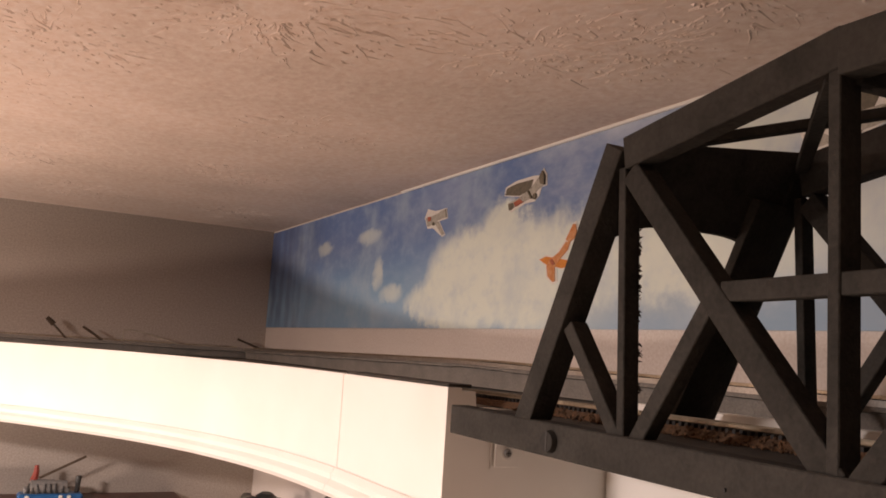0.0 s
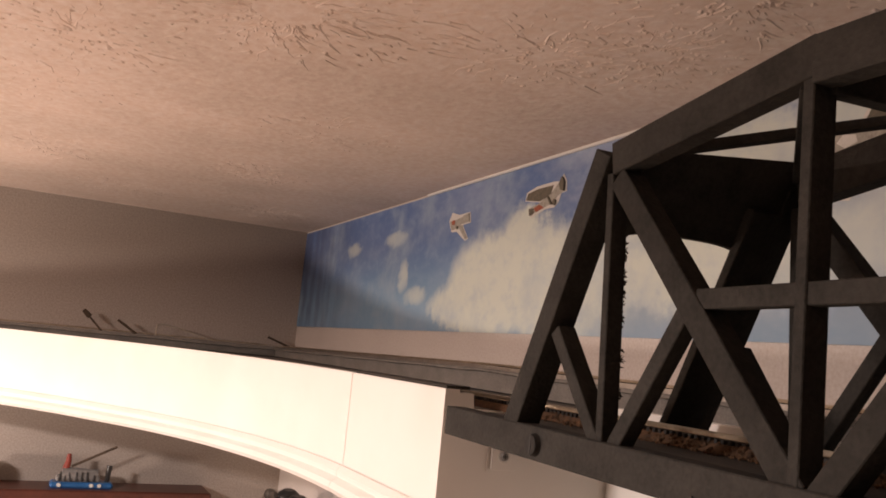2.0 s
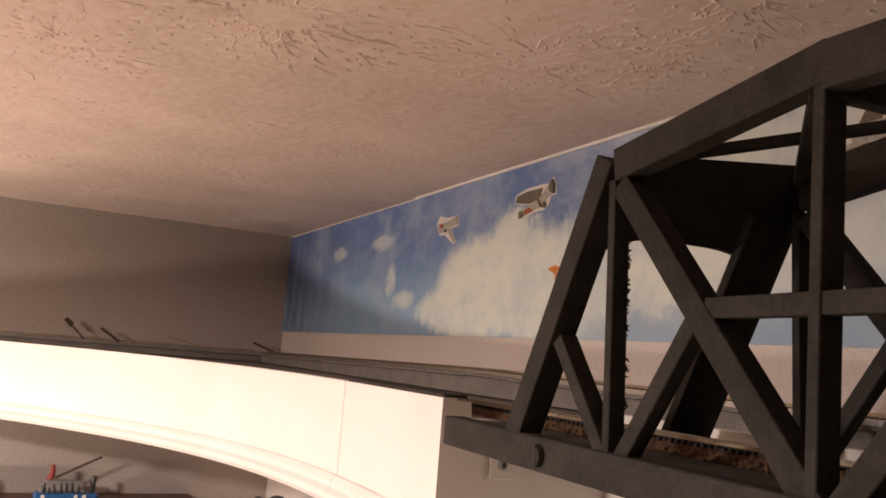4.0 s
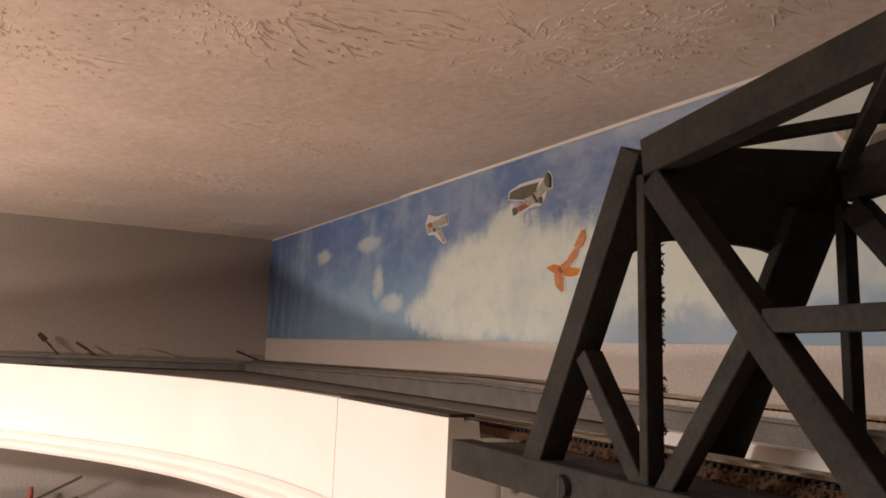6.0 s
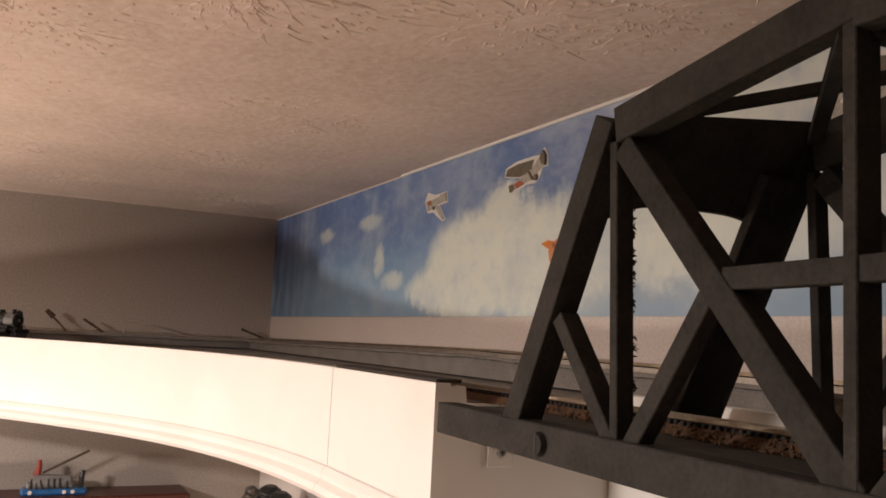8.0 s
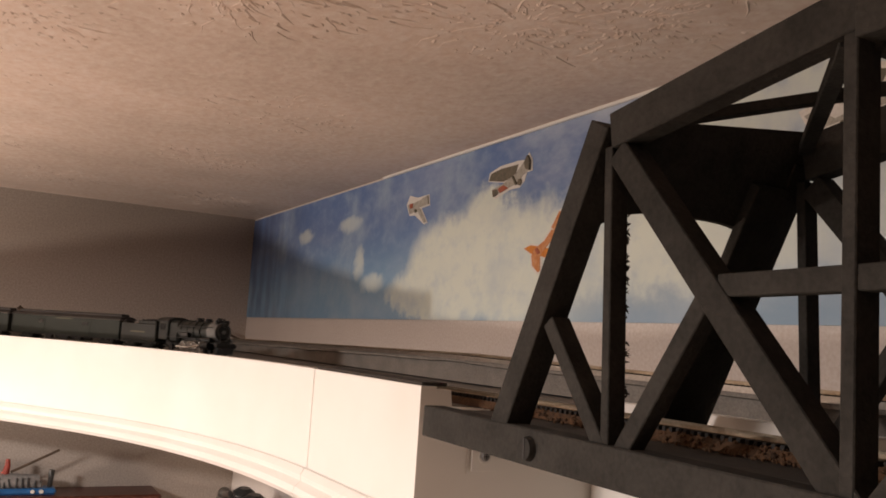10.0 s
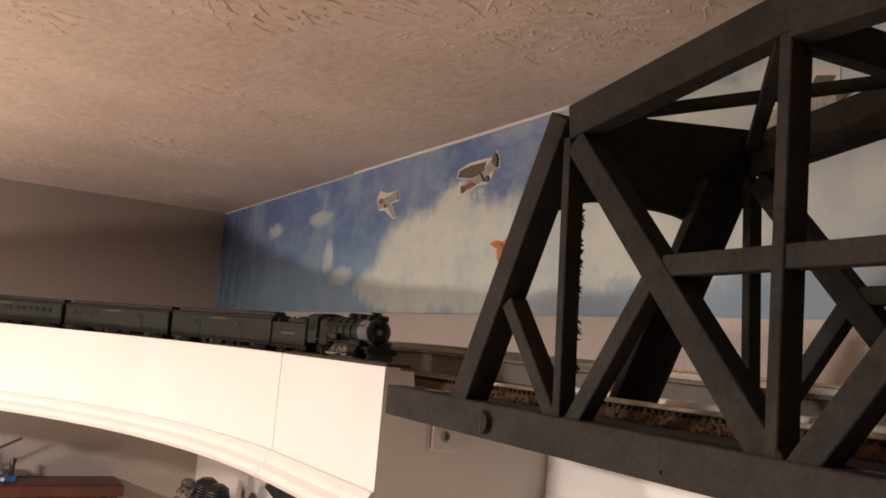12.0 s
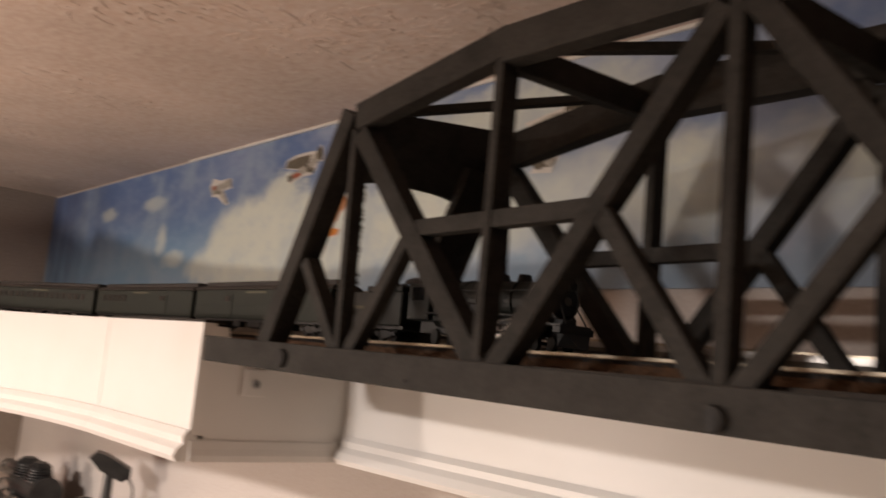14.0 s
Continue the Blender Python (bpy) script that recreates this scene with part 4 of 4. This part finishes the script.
def coach(kind, label):
    t = thing("passenger_car", pose(0, 0, 0), label, "railway car", "passenger cars of the train")
    z0, z1, hw = 0.0125, 0.0420, 0.0172
    body = part("body", box((-CAR + 0.006, -hw, z0), (-0.006, hw, z1), 0.0006), M_CAR, t)
    part("letter_board", box((-CAR + 0.008, -hw - 0.0003, z1 - 0.0045), (-0.008, hw + 0.0003, z1 - 0.0002)), M_CAR, t)
    part("belt_rail", box((-CAR + 0.008, -hw - 0.0004, 0.0262), (-0.008, hw + 0.0004, 0.0272)), M_CAR, t)
    rf = [((hw + 0.0012) * math.sin(a), z1 + 0.0005 + 0.0055 * math.cos(a)) for a in [radians(k) for k in range(-90, 91, 15)]]
    part("roof", prism(rf, 0, -CAR + 0.004, -0.004), M_ROOF, t, "black rounded roof")
    cl = [(-0.0085, z1 + 0.004), (0.0085, z1 + 0.004), (0.0085, z1 + 0.0082), (0.006, z1 + 0.0098), (-0.006, z1 + 0.0098), (-0.0085, z1 + 0.0082)]
    part("clerestory", prism(cl, 0, -CAR + 0.012, -0.012), M_ROOF, t)
    for x0, x1 in ((-0.006, -0.0005), (-CAR + 0.0005, -CAR + 0.006)):
        part("vestibule_end", box((x0, -0.0085, z0 + 0.001), (x1, 0.0085, z1 + 0.002), 0.0006), M_ROOF, t)
    part("underframe", box((-CAR + 0.008, -0.0150, z0 - 0.0022), (-0.008, 0.0150, z0)), M_LOCO, t)
    for x, w in ((-0.105, 0.020), (-0.140, 0.028), (-0.185, 0.016)):
        for s in (-1, 1):
            part("underfloor_box", box((x - w, s * 0.0105 - 0.0035, 0.0048), (x, s * 0.0105 + 0.0035, z0 - 0.0022), 0.0006), M_LOCO, t)
    truck(t, -0.042, (-0.0125, 0, 0.0125), 0.0052, 0.038)
    truck(t, -CAR + 0.042, (-0.0125, 0, 0.0125), 0.0052, 0.038)
    def opening(x, w, za, zb, name):
        for s in (-1, 1):
            part(name, box((x - w / 2, s * (hw + 0.0004) - 0.0003, za), (x + w / 2, s * (hw + 0.0004) + 0.0003, zb)), M_PANE, t)
    def door(x, w):
        for s in (-1, 1):
            d = part("sliding_door", box((x - w / 2, s * (hw + 0.0004) - 0.0004, z0 + 0.001), (x + w / 2, s * (hw + 0.0004) + 0.0004, z1 - 0.005), 0.0002), M_CAR, t)
            part("pane", box((x - w * 0.28, s * (hw + 0.0011) - 0.0002, 0.0300), (x + w * 0.28, s * (hw + 0.0011) + 0.0002, 0.0355)), M_PANE, d)
    if kind == "baggage":
        door(-0.092, 0.026)
        door(-0.212, 0.022)
    elif kind == "combine":
        door(-0.085, 0.024)
        for i in range(5):
            opening(-0.200 - i * 0.0165, 0.0095, 0.0285, 0.0365, "window")
    else:
        for i in range(15):
            opening(-0.034 - i * 0.0165, 0.0100, 0.0285, 0.0365, "window")
    for s in (-1, 1):
        part("lettering", box((-CAR / 2 - 0.022, s * (hw + 0.0007) - 0.0002, 0.0385), (-CAR / 2 + 0.022, s * (hw + 0.0007) + 0.0002, 0.0402)), M_GOLD, t, "faded gold lettering bar")
    return t


def resize(t, sx, sy, sz):
    """Fits a vehicle to the layout's true length, width and height."""
    for o in t.children_recursive:
        if o.name.startswith("tyre"):
            o.data.transform(Matrix.Diagonal((1.06, sy, 1.06, 1)))
        elif o.name.startswith("driving_wheel"):
            o.location = (o.location.x * sx, 0, o.location.z * 1.06)
            o.data.transform(Matrix.Diagonal((1.06, sy, 1.06, 1)))
        else:
            o.data.transform(Matrix.Diagonal((sx, sy, sz, 1)))
    return t


LOCO = resize(locomotive(), 0.79, 1.20, 1.18)
TENDER = resize(tender(), 1.02, 1.10, 1.16)
CARS = [coach("baggage", "olive green model baggage car with black roof"), coach("combine", "olive green model combine car with door and windows"),
        coach("coach", "olive green model passenger coach with many windows")]
for c in CARS:
    resize(c, 1.085, 1.08, 1.18)
for i in range(2):
    CARS.append(copy_thing(CARS[2], pose(0, 0, 0)))


# ---- below the shelf ----
def display_case():
    x0, x1, y0, y1, z1, z0 = 0.002, 0.130, -1.25, -0.235, 1.700, 1.018
    t = thing("display_case", pose(0, 0, 0), "mahogany wall display case with red backing", "display case")
    part("top", box((x0, y0 - 0.012, z1 - 0.032), (x1 + 0.012, y1 + 0.012, z1), 0.004), M_MAHOG, t)
    part("side", box((x0, y1 - 0.022, z0), (x1, y1, z1 - 0.0322), 0.002), M_MAHOG, t)
    part("side", box((x0, y0, z0), (x1, y0 + 0.022, z1 - 0.0322), 0.002), M_MAHOG, t)
    part("bottom", box((x0, y0 - 0.012, z0 - 0.03), (x1 + 0.012, y1 + 0.012, z0 - 0.0002), 0.004), M_MAHOG, t)
    part("backing", box((x0, y0 + 0.0222, z0), (x0 + 0.010, y1 - 0.0222, z1 - 0.0324)), M_RED, t, "red backing board")
    part("divider", box((x0 + 0.0102, -0.455, z0), (x1 - 0.01, -0.405, z1 - 0.0324), 0.001), M_MAHOG, t)
    pl = thing("round_plaque", pose(0.110, -0.535, 1.633), "round navy plaque with a pale lettering bar in the case", "plaque")
    part("disc", cyl((-0.096, 0, 0), (0.0, 0, 0), 0.062, 40), M_NAVY, pl)
    part("lettering", box((0.0002, -0.040, -0.012), (0.0012, 0.040, 0.002)), M_TOYWHITE, pl)
    tg = thing("tan_ornament", pose(0.105, -0.655, 1.623), "tan rounded ornament in the display case", "ornament")
    part("body", cyl((-0.09, 0, 0), (0, 0, 0.0), 0.038, 24, 0.030), M_TAN, tg, smooth=False)


def toy_van():
    t = thing("toy_van", pose(0.075, -0.835, 1.700, 0, 0, 0), "white toy van with red stripe on the case", "toy van")
    prof = [(-0.062, 0.010), (0.058, 0.010), (0.060, 0.050), (0.052, 0.066), (-0.022, 0.068), (-0.044, 0.040), (-0.064, 0.034)]
    part("body", prism(prof, 0, -0.024, 0.024), M_TOYWHITE, t)
    part("stripe", box((0.0242, -0.062, 0.026), (0.0250, 0.059, 0.032)), M_TOYRED, t, "red stripe")
    part("window", prism([(-0.036, 0.042), (-0.018, 0.042), (-0.018, 0.060), (-0.024, 0.060)], 0, 0.0242, 0.0249), M_PANE, t)
    for y in (-0.040, 0.038):
        part("wheel", cyl((-0.025, y, 0.010), (0.026, y, 0.010), 0.010, 18), M_BLACK, t)


def toy_boat():
    t = thing("toy_boat", pose(0.085, -0.555, 1.700), "blue toy base with grey engine, red figure and boom", "toy")
    part("base", box((-0.022, -0.062, 0.0), (0.022, 0.062, 0.012), 0.004), M_BLUE, t)
    for y in (-0.045, 0.018, 0.034):
        part("stud", cyl((0.022, y, 0.007), (0.0245, y, 0.007), 0.004, 12), M_TOYWHITE, t)
    b = bmesh.new()
    add_cyl(b, (0, -0.040, 0.024), (0, 0.030, 0.024), 0.017, 20, 0.013)
    add_box(b, (-0.012, -0.052, 0.012), (0.012, 0.036, 0.024), 0.003)
    part("hull", b, M_TOYGREY, t)
    b = bmesh.new()
    add_cyl(b, (0, -0.034, 0.036), (0, -0.030, 0.058), 0.008, 12, 0.005)
    add_cyl(b, (0, -0.031, 0.058), (0, -0.031, 0.068), 0.0055, 12, 0.004)
    part("figure", b, M_TOYRED, t, "small red seated shape")
    part("boom", cyl((0, -0.024, 0.042), (0, 0.062, 0.086), 0.0026, 8), M_TWIG, t, "dark brown boom")
    part("post", cyl((0, 0.050, 0.010), (0, 0.052, 0.046), 0.0045, 10, 0.006), M_BLACK, t)
    rnd = random.Random(6)
    for i in range(7):
        y = -0.045 + i * 0.011
        part("rod", cyl((0.014, y, 0.014), (0.016, y + rnd.uniform(-0.004, 0.004), rnd.uniform(0.022, 0.036)), 0.0026, 8, 0.0015), M_BLACK, t)
    for o in t.children:
        o.data.transform(Matrix.Diagonal((1.25, 1.25, 1.25, 1)))


def dark_ornaments():
    sh = thing("wall_ledge", pose(0, 0, 0), "narrow mahogany ledge fixed to the wall", "ledge")
    part("board", box((0.38, -0.17, 1.648), (1.12, -0.002, 1.660), 0.002), M_MAHOG, sh)
    rnd = random.Random(4)
    t = thing("metal_ornament", pose(0.52, -0.100, 1.660), "dark pewter engine-like ornament on the wall ledge", "ornament")
    b = bmesh.new()
    add_box(b, (-0.11, -0.060, 0.0), (0.12, 0.060, 0.030), 0.008)
    add_cyl(b, (-0.085, 0, 0.050), (0.095, 0, 0.050), 0.036, 22)
    add_cyl(b, (-0.095, 0, 0.050), (-0.085, 0, 0.050), 0.026, 18, 0.034)
    part("crankcase", b, M_BLACK, t)
    for x in (-0.045, 0.040):
        outline_rz = [(0.020, 0.066)]
        for k in range(5):
            outline_rz += [(0.024, 0.074 + 0.006 * k), (0.034 - 0.002 * k, 0.075 + 0.006 * k), (0.034 - 0.002 * k, 0.078 + 0.006 * k), (0.024, 0.079 + 0.006 * k)]
        b = turned(outline_rz + [(0.026, 0.106), (0.014, 0.115)], 18)
        b.transform(pose(x, -0.008, 0, 0, 6, 0))
        part("cylinder", b, M_BLACK, t, "finned dark pewter cylinder")
    for i in range(9):
        a = i * 0.7
        part("fitting", cyl((-0.09 + 0.02 * i, -0.055, 0.05 + 0.03 * math.sin(a)), (-0.085 + 0.02 * i, -0.068, 0.06 + 0.03 * math.sin(a)), 0.010, 12, 0.005), M_STEEL, t, "dull silver fitting")
    part("handle", cyl((-0.12, -0.03, 0.085), (-0.07, -0.03, 0.095), 0.007, 12), M_STEEL, t, "dull silver handle")
    part("knob", cyl((-0.125, -0.03, 0.085), (-0.118, -0.03, 0.085), 0.016, 16), M_STEEL, t, "dull silver knob")
    t = thing("desk_lamp", pose(0.955, -0.100, 1.660, 0, 0, 68), "black lamp with angled flat head on the wall ledge", "lamp")
    part("base", cyl((0, 0, 0), (0, 0, 0.018), 0.062, 28, 0.058), M_BLACK, t)
    b = bmesh.new()
    bmesh.ops.create_uvsphere(b, u_segments=24, v_segments=14, radius=0.048, matrix=pose(-0.035, 0, 0.052))
    part("dome", b, M_BLACK, t, smooth=True)
    part("stem", cyl((0.004, 0, 0.016), (0.004, 0, 0.150), 0.012, 14, 0.009), M_BLACK, t)
    b = prism([(-0.044, -0.006), (-0.038, 0.010), (-0.020, 0.015), (0.036, 0.014), (0.042, 0.002), (0.034, -0.014), (-0.014, -0.016)], 1, -0.026, 0.026)
    b.transform(pose(0.006, 0, 0.162, 0, 28, 0))
    part("head", b, M_BLACK, t)
    b = bmesh.new()
    pts = [(0.040, 0, 0.142), (0.052, 0, 0.120), (0.054, 0, 0.090), (0.044, 0, 0.060), (0.030, 0, 0.018)]
    for p, q in zip(pts, pts[1:]):
        add_cyl(b, p, q, 0.0022, 8)
    part("cord", b, M_BLACK, t)


def wall_twigs():
    """Dry sprigs that lie on the shelf along the wall."""
    def sprig(name, label, material, pts, r):
        t = thing(name, pose(0, 0, 0), label, "sprig", "dry sprigs on the shelf")
        b = bmesh.new()
        for p, q in zip(pts, pts[1:]):
            add_cyl(b, p, q, r, 7, r * 0.8)
        part("stalk", b, material, t)
        return t
    z = 2.1128
    a = sprig("dry_sprig", "dark dry sprig leaning on the roadbed by the wall", M_TWIG, [(0.075, -0.560, z), (0.065, -0.578, 2.132), (0.060, -0.596, 2.150)], 0.0030)
    part("seed_head", cyl((0.060, -0.592, 2.147), (0.058, -0.610, 2.164), 0.0075, 9, 0.0055), M_TWIG, a)
    sprig("dry_sprig", "grey-brown dry sprig leaning on the roadbed by the wall", M_TWIG, [(0.075, -0.470, z), (0.065, -0.494, 2.130), (0.060, -0.520, 2.146)], 0.0040)
    sprig("pale_sprig", "pale bent stalk on the roadbed", M_PALE, [(0.070, -0.418, z), (0.068, -0.416, 2.142), (0.066, -0.403, 2.147), (0.066, -0.350, 2.138), (0.070, -0.290, 2.122), (0.072, -0.270, z)], 0.0022)
    sprig("dry_sprig", "dark dry sprig lying near the corner", M_TWIG, [(0.060, -0.100, 2.140), (0.066, -0.068, 2.128), (0.075, -0.035, z + 0.003)], 0.0035)


display_case()
toy_van()
toy_boat()
dark_ornaments()
wall_twigs()


# ---- what moves ----
RUN = [(0.0, -3.18), (2.0, -2.86), (5.0, -1.972), (7.8, -1.216), (8.2, -1.116), (10.3, -0.361), (11.0, -0.148), (11.5, -0.022), (12.0, 0.111), (12.5, 0.245), (13.0, 0.404), (13.5, 0.575), (14.0, 0.744)]


def travelled(t):
    for (a, u), (b, v) in zip(RUN, RUN[1:]):
        if t <= b:
            return u + (v - u) * (t - a) / (b - a)
    return RUN[-1][1]


def on_track(s, back0, back1):
    """The pose of a vehicle whose front is at s and whose trucks ride back0 and back1 metres behind it."""
    off = TRACK_Y - FRONT_Y
    xa, ya, _ = plan(s - back0, off)
    xb, yb, _ = plan(s - back1, off)
    d = Vector((xa - xb, ya - yb)).normalized()
    return pose(xa + d.x * back0, ya + d.y * back0, RAIL, 0, 0, math.degrees(math.atan2(d.y, d.x)))


def motions():
    times = [i * 0.25 for i in range(57)]
    lead = 0.0
    for ob, length, b0, b1 in [(LOCO, 0.200, 0.05, 0.143), (TENDER, 0.115, 0.031, 0.085)] + [(c, CAR * 1.085 + 0.003, 0.045, CAR * 1.085 - 0.045) for c in CARS]:
        walk(ob, [(t, on_track(travelled(t) - lead, b0, b1)) for t in times])
        lead += length
    fine = [i / 30 for i in range(421)]
    for o in LOCO.children:
        if o.name.startswith("driving_wheel"):
            p = o.location.copy()
            walk(o, [(t, pose(p.x, p.y, p.z, 0, math.degrees((travelled(t) / p.z) % (2 * math.pi)), 0)) for t in fine])


motions()
